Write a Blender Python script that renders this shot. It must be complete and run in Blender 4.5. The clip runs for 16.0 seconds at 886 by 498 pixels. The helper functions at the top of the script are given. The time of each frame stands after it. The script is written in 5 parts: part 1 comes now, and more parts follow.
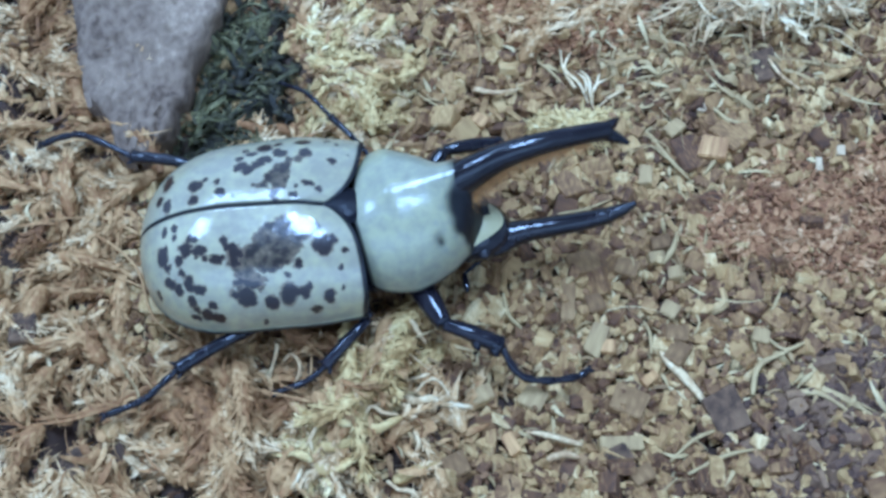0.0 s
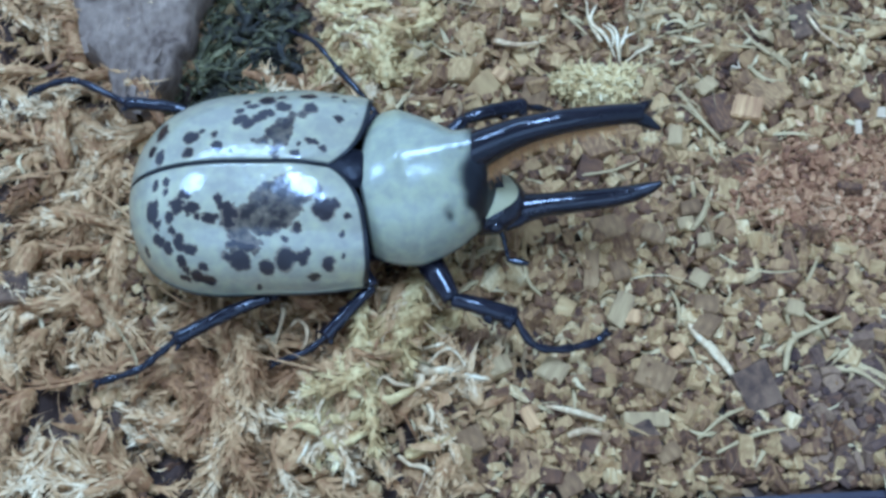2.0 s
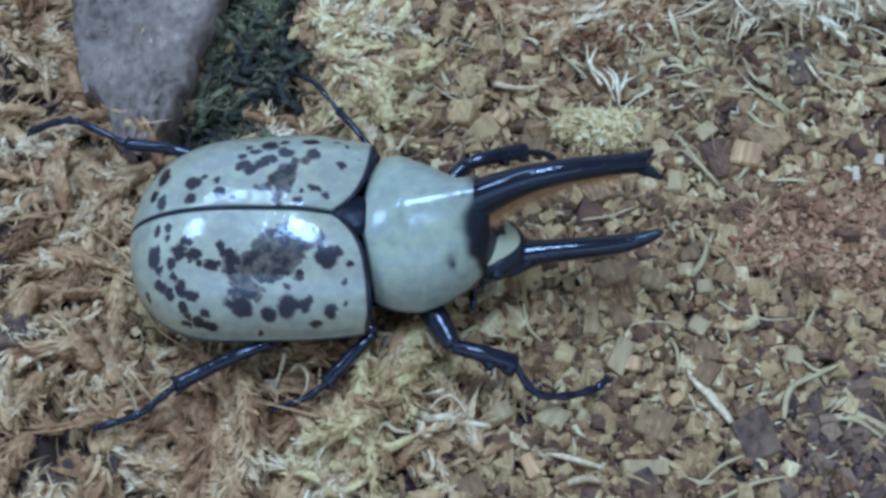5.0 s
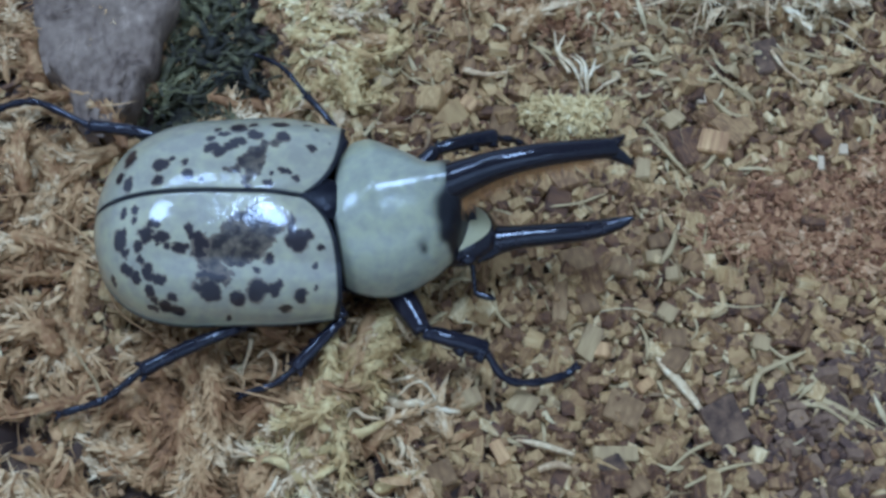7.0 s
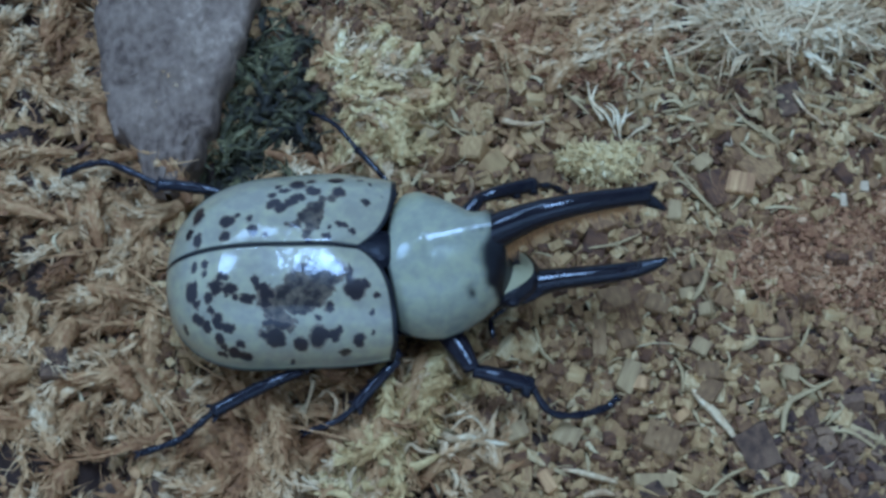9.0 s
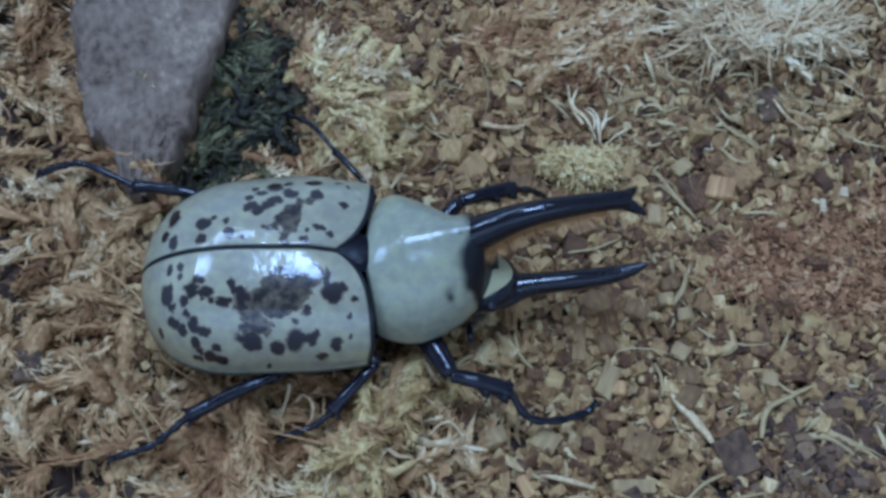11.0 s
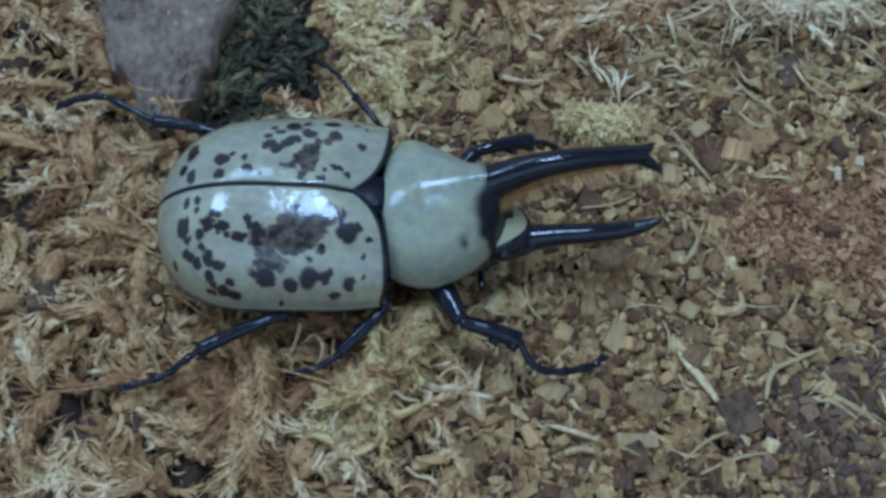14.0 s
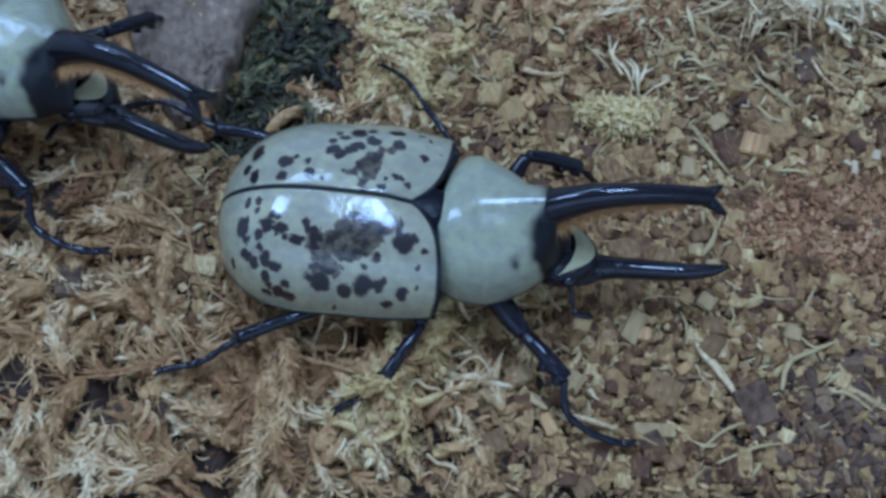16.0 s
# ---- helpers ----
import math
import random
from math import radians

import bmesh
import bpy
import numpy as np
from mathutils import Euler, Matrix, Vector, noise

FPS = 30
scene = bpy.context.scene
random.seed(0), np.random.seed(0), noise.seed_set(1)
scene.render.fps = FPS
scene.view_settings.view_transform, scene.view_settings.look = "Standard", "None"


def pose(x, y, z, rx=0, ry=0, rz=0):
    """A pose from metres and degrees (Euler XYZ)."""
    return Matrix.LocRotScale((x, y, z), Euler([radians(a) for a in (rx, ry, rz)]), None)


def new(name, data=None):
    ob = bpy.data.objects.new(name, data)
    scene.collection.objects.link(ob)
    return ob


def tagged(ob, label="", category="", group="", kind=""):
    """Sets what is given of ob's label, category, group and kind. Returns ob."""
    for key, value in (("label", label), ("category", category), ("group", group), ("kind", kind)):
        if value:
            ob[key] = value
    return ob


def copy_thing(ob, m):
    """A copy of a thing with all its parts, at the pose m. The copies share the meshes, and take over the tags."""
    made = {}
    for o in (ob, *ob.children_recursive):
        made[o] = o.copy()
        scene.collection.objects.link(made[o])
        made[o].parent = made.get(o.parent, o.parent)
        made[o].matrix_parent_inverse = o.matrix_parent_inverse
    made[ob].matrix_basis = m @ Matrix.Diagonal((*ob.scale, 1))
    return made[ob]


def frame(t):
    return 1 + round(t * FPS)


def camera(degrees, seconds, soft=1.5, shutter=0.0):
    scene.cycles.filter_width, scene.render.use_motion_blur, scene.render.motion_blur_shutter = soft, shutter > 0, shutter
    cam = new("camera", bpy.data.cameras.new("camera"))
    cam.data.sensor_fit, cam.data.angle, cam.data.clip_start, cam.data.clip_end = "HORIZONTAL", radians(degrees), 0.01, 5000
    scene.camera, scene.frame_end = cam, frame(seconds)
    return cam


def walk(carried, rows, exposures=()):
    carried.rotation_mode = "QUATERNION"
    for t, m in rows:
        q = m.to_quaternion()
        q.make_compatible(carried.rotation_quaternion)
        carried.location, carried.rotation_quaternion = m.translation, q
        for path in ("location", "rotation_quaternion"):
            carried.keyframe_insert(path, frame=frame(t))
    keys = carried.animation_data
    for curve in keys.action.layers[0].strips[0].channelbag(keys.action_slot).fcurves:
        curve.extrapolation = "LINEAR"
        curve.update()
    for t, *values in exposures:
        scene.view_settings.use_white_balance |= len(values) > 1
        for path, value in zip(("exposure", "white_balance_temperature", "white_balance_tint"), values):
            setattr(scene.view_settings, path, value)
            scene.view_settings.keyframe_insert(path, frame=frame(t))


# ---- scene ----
MM = 0.001
cam = camera(38.0, 16.0, soft=3.2, shutter=0.5)
# seconds, eye in millimetres, turn in degrees
PATH = [
    (0.0, 1.90, -71.20, 149.20, 26.620, 0.930, -0.840),
    (0.5, 0.92, -68.25, 151.86, 25.392, 0.464, -1.211),
    (1.0, 0.76, -69.07, 145.46, 24.951, -0.549, -0.718),
    (1.5, 0.00, -66.77, 143.20, 24.998, -0.038, -0.008),
    (2.0, -0.79, -66.05, 141.55, 24.486, 0.299, -0.051),
    (2.5, -0.39, -65.00, 142.29, 24.328, 0.595, -0.074),
    (3.0, -1.03, -64.75, 141.56, 23.993, -0.055, -0.140),
    (3.5, -1.46, -65.24, 142.11, 23.607, -0.178, 0.174),
    (4.0, -2.03, -63.84, 142.31, 23.267, -0.357, 0.203),
    (4.2, -1.27, -61.11, 143.59, 23.616, -0.214, 0.175),
    (6.3, -7.19, -63.94, 142.30, 25.201, -2.860, -0.562),
    (6.5, -6.44, -63.91, 141.71, 25.176, -3.149, -0.736),
    (7.0, -6.57, -63.12, 141.60, 24.868, -3.219, -0.833),
    (7.5, -6.29, -63.02, 142.74, 24.700, -2.625, -0.707),
    (8.0, -6.85, -63.66, 143.25, 24.955, -2.655, -0.603),
    (8.5, -8.20, -62.91, 148.79, 24.395, -2.398, -1.811),
    (9.0, -8.95, -64.39, 152.65, 25.571, -1.390, -1.445),
    (11.3, -8.72, -63.91, 151.56, 25.756, -2.428, -1.579),
    (11.5, -8.79, -64.05, 151.66, 25.671, -2.474, -1.576),
    (12.0, -8.41, -64.86, 152.06, 26.308, -2.538, -1.552),
    (12.5, -8.18, -66.18, 151.83, 25.807, -2.421, -1.409),
    (13.0, -8.99, -66.50, 150.17, 24.771, -2.803, -0.205),
    (13.5, -9.10, -67.28, 149.87, 24.937, -3.073, 0.120),
    (14.0, -9.96, -67.77, 150.64, 24.679, -3.268, 0.870),
    (14.5, -10.54, -68.31, 150.54, 24.524, -3.373, 1.435),
    (15.0, -10.10, -67.57, 152.49, 24.046, -2.688, 1.572),
    (15.5, -11.02, -67.19, 152.08, 23.793, -3.088, 1.606),
    (16.0, -11.82, -67.95, 152.91, 23.933, -3.130, 1.396),
]
EXPOSURES = [(0.0, 0.16, 4190, 16), (2.0, 0.08, 4160, 16), (3.0, 0.05, 4260, 16), (3.5, 0.03, 4170, 17), (4.2, -0.01, 4170, 18), (6.3, -0.55, 4270, 18), (6.6, -0.54, 4280, 18.5), (7.0, -0.43, 4420, 19.5), (7.4, -0.29, 4500, 19.5), (8.2, -0.3, 4270, 16.5), (8.6, -0.35, 4150, 13.5), (9.0, -0.68, 4130, 15), (11.5, -0.67, 4340, 20), (12.5, -0.67, 4360, 21), (13.5, -0.73, 4360, 13), (14.5, -0.74, 4350, 14), (16.0, -0.63, 4280, 18)]
walk(cam, [(t, pose(x * MM, y * MM, z * MM, rx, ry, rz)) for t, x, y, z, rx, ry, rz in PATH], EXPOSURES)

# ---- light: a room with ceiling lamps and an added fill panel ----
world = bpy.data.worlds.new("room_air")
scene.world = world
world.use_nodes = True
world.node_tree.nodes["Background"].inputs[0].default_value = (0.80, 0.90, 1.0, 1)
world.node_tree.nodes["Background"].inputs[1].default_value = 0.3
# Fourth lamp: unseen broad panel, added as fill for the beetle's near flank.
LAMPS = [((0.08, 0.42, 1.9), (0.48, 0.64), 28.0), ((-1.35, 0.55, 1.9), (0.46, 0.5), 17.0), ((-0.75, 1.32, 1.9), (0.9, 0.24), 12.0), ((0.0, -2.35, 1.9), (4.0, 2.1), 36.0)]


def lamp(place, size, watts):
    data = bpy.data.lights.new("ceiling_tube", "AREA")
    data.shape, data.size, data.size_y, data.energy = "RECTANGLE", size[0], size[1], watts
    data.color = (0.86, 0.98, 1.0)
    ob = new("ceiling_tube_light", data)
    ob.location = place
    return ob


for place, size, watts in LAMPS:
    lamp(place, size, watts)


# ---- materials ----
def material(name, colours, scale=900.0, rough=0.6, bump=0.0, metal=0.0, coat=0.0, spread=0.0, random_by="none", stretch=(1, 1, 1), spec=0.5, dull=1.0, contrast=0.35):
    """A surface whose colour runs through a ramp by noise at two scales, and from piece to piece by chance."""
    m = bpy.data.materials.new(name)
    m.use_nodes = True
    nt = m.node_tree
    bsdf = nt.nodes["Principled BSDF"]
    coord = nt.nodes.new("ShaderNodeTexCoord")
    mapping = nt.nodes.new("ShaderNodeMapping")
    mapping.inputs["Scale"].default_value = stretch
    nt.links.new(coord.outputs["Object"], mapping.inputs["Vector"])
    fine, broad = nt.nodes.new("ShaderNodeTexNoise"), nt.nodes.new("ShaderNodeTexNoise")
    for tex, s in ((fine, scale), (broad, scale / 7)):
        tex.inputs["Scale"].default_value = s
        tex.inputs["Detail"].default_value = 4
        nt.links.new(mapping.outputs[0], tex.inputs["Vector"])
    mix = nt.nodes.new("ShaderNodeMath")
    mix.operation = "ADD"
    nt.links.new(fine.outputs["Fac"], mix.inputs[0])
    nt.links.new(broad.outputs["Fac"], mix.inputs[1])
    half = nt.nodes.new("ShaderNodeMapRange")
    half.inputs["From Min"].default_value, half.inputs["From Max"].default_value = 1 - contrast, 1 + contrast
    nt.links.new(mix.outputs[0], half.inputs["Value"])
    factor = half.outputs[0]
    if random_by != "none":
        if random_by == "island":
            chance = nt.nodes.new("ShaderNodeNewGeometry").outputs["Random Per Island"]
        elif random_by == "tone":
            held = nt.nodes.new("ShaderNodeAttribute")
            held.attribute_name = "tone"
            chance = held.outputs["Fac"]
        else:
            chance = nt.nodes.new("ShaderNodeObjectInfo").outputs["Random"]
        blend = nt.nodes.new("ShaderNodeMix")
        blend.inputs["Factor"].default_value = spread
        nt.links.new(factor, blend.inputs["A"])
        nt.links.new(chance, blend.inputs["B"])
        factor = blend.outputs["Result"]
    ramp_node = nt.nodes.new("ShaderNodeValToRGB")
    elements = ramp_node.color_ramp.elements
    while len(elements) < len(colours):
        elements.new(0.5)
    for i, colour in enumerate(colours):
        elements[i].position = i / (len(colours) - 1)
        grey = 0.3 * colour[0] + 0.55 * colour[1] + 0.15 * colour[2]
        elements[i].color = (*(grey + (c - grey) * dull for c in colour), 1)
    nt.links.new(factor, ramp_node.inputs[0])
    nt.links.new(ramp_node.outputs[0], bsdf.inputs["Base Color"])
    bsdf.inputs["Roughness"].default_value = rough
    bsdf.inputs["Metallic"].default_value = metal
    bsdf.inputs["Coat Weight"].default_value = coat
    bsdf.inputs["Coat Roughness"].default_value = 0.06
    bsdf.inputs["Specular IOR Level"].default_value = spec
    if bump:
        b = nt.nodes.new("ShaderNodeBump")
        b.inputs["Strength"].default_value = bump
        b.inputs["Distance"].default_value = 0.0002
        nt.links.new(mix.outputs[0], b.inputs["Height"])
        nt.links.new(b.outputs[0], bsdf.inputs["Normal"])
        nt.links.new(b.outputs[0], bsdf.inputs["Coat Normal"])
    return m


def shell_material(name, wax=1.0, colours=((0.288, 0.266, 0.186), (0.339, 0.317, 0.204), (0.402, 0.372, 0.214))):
    """Pale waxy wing case: cream with brown blotches, near-black spots and dark seams held as marks on the mesh."""
    m = material(name, colours, 800, 0.32, 0.32, coat=1.0, spec=0.3, contrast=0.2)
    nt = m.node_tree
    bsdf = nt.nodes["Principled BSDF"]
    base = bsdf.inputs["Base Color"].links[0].from_socket
    speck = nt.nodes.new("ShaderNodeTexNoise")
    speck.inputs["Scale"].default_value, speck.inputs["Detail"].default_value = 900, 5
    nt.links.new(next(n for n in nt.nodes if n.bl_idname == "ShaderNodeTexCoord").outputs["Object"], speck.inputs["Vector"])
    tone = nt.nodes.new("ShaderNodeValToRGB")
    tone.color_ramp.elements[0].position, tone.color_ramp.elements[0].color = 0.42, (0.014, 0.010, 0.009, 1)
    tone.color_ramp.elements[1].position, tone.color_ramp.elements[1].color = 0.72, (0.15, 0.118, 0.072, 1)
    nt.links.new(speck.outputs["Fac"], tone.inputs[0])
    for mark, colour in (("blotch", tone.outputs[0]), ("halo", (0.16, 0.12, 0.075, 1)), ("spot", (0.014, 0.009, 0.010, 1)), ("seam", (0.008, 0.008, 0.010, 1))):
        attr = nt.nodes.new("ShaderNodeAttribute")
        attr.attribute_name = mark
        mix = nt.nodes.new("ShaderNodeMix")
        mix.data_type = "RGBA"
        nt.links.new(attr.outputs["Fac"], mix.inputs["Factor"])
        nt.links.new(base, mix.inputs["A"])
        if isinstance(colour, tuple):
            mix.inputs["B"].default_value = colour
        else:
            nt.links.new(colour, mix.inputs["B"])
        base = mix.outputs["Result"]
    nt.links.new(base, bsdf.inputs["Base Color"])
    gloss = nt.nodes.new("ShaderNodeMapRange")
    gloss.inputs["To Min"].default_value, gloss.inputs["To Max"].default_value = wax, 0.12
    nt.links.new(attr.outputs["Fac"], gloss.inputs["Value"])
    nt.links.new(gloss.outputs[0], bsdf.inputs["Coat Weight"])
    return m


SHELL = shell_material("beetle_shell")
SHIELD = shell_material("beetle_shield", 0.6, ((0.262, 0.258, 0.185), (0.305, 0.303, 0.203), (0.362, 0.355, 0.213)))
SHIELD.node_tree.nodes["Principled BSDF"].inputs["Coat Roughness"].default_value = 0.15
LEG_BLACK = material("beetle_leg_black", [(0.006, 0.006, 0.010), (0.011, 0.010, 0.015), (0.020, 0.017, 0.022)], 520, 0.2, 0.7, coat=0.6, spec=0.08)
DULL_BLACK = material("beetle_dull_black", [(0.006, 0.006, 0.009), (0.011, 0.010, 0.014)], 700, 0.30, 0.9, spec=0.12)
BLACK = material("beetle_black", [(0.005, 0.005, 0.008), (0.009, 0.008, 0.012), (0.015, 0.013, 0.017)], 1200, 0.2, 0.25, coat=0.75, spec=0.08)
CREAM = material("beetle_cream", [(0.37, 0.33, 0.17), (0.47, 0.43, 0.235)], 600, 0.35, 0.05)
HAIR = material("beetle_orange_hair", [(0.30, 0.14, 0.035), (0.58, 0.31, 0.085)], 900, 0.6, random_by="island", spread=0.7)
SOIL = material("soil", [(0.022, 0.012, 0.008), (0.055, 0.031, 0.018), (0.11, 0.066, 0.036)], 700, 0.9, 0.8)
CHIP_COLOURS = [(0.036, 0.016, 0.008), (0.130, 0.062, 0.022), (0.30, 0.176, 0.060), (0.46, 0.305, 0.110), (0.72, 0.56, 0.27)]
CHIP = material("coconut_chip", CHIP_COLOURS, 2300, 0.8, 1.0, random_by="island", spread=0.64, stretch=(1, 0.35, 1), contrast=0.22)
CHIP_ONE = material("coconut_chip_single", CHIP_COLOURS, 2300, 0.8, 1.0, random_by="object", spread=0.64, stretch=(1, 0.35, 1), contrast=0.22)
CRUMB = material("peat_crumb", [(0.060, 0.026, 0.013), (0.16, 0.078, 0.030), (0.29, 0.165, 0.065), (0.42, 0.28, 0.12)], 1500, 0.85, 0.5, random_by="island", spread=0.75)
PEAT = material("red_peat", [(0.085, 0.033, 0.013), (0.235, 0.108, 0.040), (0.40, 0.220, 0.088), (0.62, 0.42, 0.21)], 1900, 0.88, 0.9, random_by="island", spread=0.6, contrast=0.22)
MOSS = material("dry_moss", [(0.075, 0.036, 0.019), (0.25, 0.145, 0.073), (0.46, 0.32, 0.175), (0.76, 0.64, 0.43)], 1300, 0.78, 0.6, random_by="tone", spread=0.66, dull=1.33, contrast=0.24)
PALE = material("pale_moss", [(0.22, 0.115, 0.045), (0.47, 0.31, 0.140), (0.70, 0.54, 0.28), (0.86, 0.75, 0.48)], 1300, 0.75, 0.6, random_by="tone", spread=0.5, contrast=0.25)
YELLOW_MOSS = material("yellow_moss", [(0.19, 0.100, 0.036), (0.43, 0.285, 0.100), (0.65, 0.500, 0.210), (0.88, 0.76, 0.44)], 1300, 0.75, 0.6, random_by="tone", spread=0.55, dull=1.05, contrast=0.25)
GREEN = material("dark_green_moss", [(0.008, 0.006, 0.002), (0.024, 0.019, 0.006), (0.115, 0.105, 0.036), (0.38, 0.34, 0.15)], 900, 0.7, 0.4, random_by="tone", spread=0.55, contrast=0.22)
STRAW = material("straw", [(0.18, 0.105, 0.038), (0.33, 0.220, 0.085), (0.49, 0.37, 0.16), (0.70, 0.58, 0.31)], 900, 0.7, 0.5, random_by="island", spread=0.7)
WHITE_WOOD = material("white_wood", [(0.44, 0.32, 0.17), (0.62, 0.49, 0.29)], 900, 0.65, 0.4, random_by="object", spread=0.4)
PALE_WOOD = material("pale_wood", [(0.24, 0.150, 0.056), (0.38, 0.262, 0.100), (0.56, 0.42, 0.19)], 1300, 0.7, 0.5, stretch=(1, 0.2, 1))
BROWN_WOOD = material("brown_husk", [(0.12, 0.062, 0.022), (0.225, 0.132, 0.047), (0.36, 0.232, 0.092)], 1500, 0.85, 0.9, random_by="object", spread=0.3, stretch=(1, 0.4, 1), contrast=0.24)
# Husk crumb colours darkened to carry the shade of the front corner.
SHADE_CRUMB = material("shade_husk_crumb", [(0.036, 0.018, 0.012), (0.090, 0.050, 0.030), (0.18, 0.108, 0.056), (0.29, 0.185, 0.09)], 1900, 0.88, 0.9, random_by="island", spread=0.7, contrast=0.22)
DARK_WOOD = material("dark_bark_chip", [(0.042, 0.022, 0.010), (0.105, 0.060, 0.029), (0.17, 0.103, 0.050)], 1200, 0.85, 0.9, contrast=0.25)
YELLOW_WOOD = material("yellow_wood", [(0.30, 0.155, 0.05), (0.50, 0.30, 0.105), (0.66, 0.44, 0.18)], 1500, 0.7, 0.8, stretch=(1, 0.12, 1), contrast=0.22)
BARK = material("grey_bark", [(0.068, 0.043, 0.026), (0.172, 0.123, 0.081), (0.236, 0.174, 0.115), (0.37, 0.283, 0.19)], 900, 0.9, 1.0, stretch=(1.1, 0.7, 1), contrast=0.37)
TRAY = material("dark_plastic", [(0.014, 0.009, 0.016), (0.026, 0.018, 0.028)], 300, 0.6, 0.1)
WALL = material("painted_wall", [(0.76, 0.76, 0.74), (0.82, 0.82, 0.80)], 6, 0.8, 0.1)
WOOD = material("table_wood", [(0.22, 0.15, 0.09), (0.34, 0.24, 0.15)], 30, 0.5, 0.1, stretch=(1, 8, 1))


# ---- building helpers, in millimetres ----
def mesh_of(name, verts, faces, mat, smooth=True, flat_size=MM):
    me = bpy.data.meshes.new(name)
    me.from_pydata((np.asarray(verts, float) * flat_size).tolist(), [], [tuple(f) for f in faces])
    if mat:
        me.materials.append(mat)
    me.polygons.foreach_set("use_smooth", np.full(len(me.polygons), smooth))
    me.update()
    return me


def soup(name, verts, faces, mat, smooth=True):
    """A mesh from arrays: verts (n, 3) in millimetres and quads or triangles (m, k)."""
    me = bpy.data.meshes.new(name)
    n, (m, k) = len(verts), faces.shape
    me.vertices.add(n)
    me.vertices.foreach_set("co", (verts * MM).astype(np.float32).ravel())
    me.loops.add(m * k)
    me.loops.foreach_set("vertex_index", faces.astype(np.int32).ravel())
    me.polygons.add(m)
    me.polygons.foreach_set("loop_start", np.arange(0, m * k, k, dtype=np.int32))
    me.polygons.foreach_set("use_smooth", np.full(m, smooth))
    me.materials.append(mat)
    me.update(calc_edges=True)
    me.validate()
    return me


def part(name, me, parent, label="", place=(0, 0, 0), turn=(0, 0, 0)):
    ob = new(name, me)
    ob.parent = parent
    ob.matrix_basis = pose(*(c * MM for c in place), *turn)
    if label:
        tagged(ob, label)
    return ob


def curve_points(points, n):
    """Catmull-Rom through rows of any width, n steps for each span."""
    p = np.asarray(points, float)
    p = np.vstack([2 * p[0] - p[1], p, 2 * p[-1] - p[-2]])
    out = []
    for i in range(1, len(p) - 2):
        for s in np.arange(n) / n:
            a, b, c, d = p[i - 1 : i + 3]
            out.append(0.5 * (2 * b + (c - a) * s + (2 * a - 5 * b + 4 * c - d) * s ** 2 + (3 * b - a - 3 * c + d) * s ** 3))
    out.append(p[-2])
    return np.array(out)


def tube(points, n=5, sides=10, squash=1.0, knobs=0.0, every=6):
    """Swept tube: rows of x, y, z, radius. knobs: bead-like swelling along it."""
    c = curve_points(points, n)
    verts, faces = [], []
    for i, row in enumerate(c):
        d = c[min(i + 1, len(c) - 1), :3] - c[max(i - 1, 0), :3]
        d = d / (np.linalg.norm(d) + 1e-9)
        side = np.cross(d, (0, 0, 1.0))
        if np.linalg.norm(side) < 0.05:
            side = np.cross(d, (0, 1.0, 0))
        side /= np.linalg.norm(side)
        up = np.cross(side, d)
        r = max(row[3], 0.02) * (1 + knobs * math.cos(2 * math.pi * i / every))
        for k in range(sides):
            a = 2 * math.pi * k / sides
            verts.append(row[:3] + side * r * math.cos(a) + up * r * squash * math.sin(a))
    rings = len(c)
    for i in range(rings - 1):
        for k in range(sides):
            faces.append((i * sides + k, i * sides + (k + 1) % sides, (i + 1) * sides + (k + 1) % sides, (i + 1) * sides + k))
    faces.append(tuple(range(sides))[::-1])
    faces.append(tuple((rings - 1) * sides + k for k in range(sides)))
    return verts, faces


def merged(*pieces):
    verts, faces = [], []
    for v, f in pieces:
        base = len(verts)
        verts += [tuple(p) for p in v]
        faces += [tuple(i + base for i in face) for face in f]
    return verts, faces


def ball(centre, radii, rings=14, sides=20):
    verts, faces = [], []
    for i in range(rings + 1):
        t = math.pi * i / rings
        for k in range(sides):
            a = 2 * math.pi * k / sides
            verts.append((centre[0] + radii[0] * math.cos(t), centre[1] + radii[1] * math.sin(t) * math.cos(a), centre[2] + radii[2] * math.sin(t) * math.sin(a)))
    for i in range(rings):
        for k in range(sides):
            faces.append((i * sides + k, i * sides + (k + 1) % sides, (i + 1) * sides + (k + 1) % sides, (i + 1) * sides + k))
    return verts, faces


rng = np.random.default_rng(11)
LATTICE = rng.random((64, 64))


def wave(x, y, size, shift=0):
    """Smooth value noise over the ground, 0 to 1."""
    x, y = np.asarray(x, float) / size + 17.3 + shift * 7.1, np.asarray(y, float) / size + 31.7 + shift * 3.7
    i, j = np.floor(x).astype(int), np.floor(y).astype(int)
    u, v = x - i, y - j
    u, v = u * u * (3 - 2 * u), v * v * (3 - 2 * v)
    i, j = i % 64, j % 64
    k, l = (i + 1) % 64, (j + 1) % 64
    return (LATTICE[i, j] * (1 - u) + LATTICE[k, j] * u) * (1 - v) + (LATTICE[i, l] * (1 - u) + LATTICE[k, l] * u) * v


def step(a, b, x):
    s = np.clip((np.asarray(x, float) - a) / (b - a), 0, 1)
    return s * s * (3 - 2 * s)


def near(x, y, cx, cy, rx, ry=None):
    """1 at a centre, falling to 0 at its radii."""
    d = np.hypot((x - cx) / rx, (y - cy) / (ry or rx))
    return 1 - step(0.55, 1.0, d)


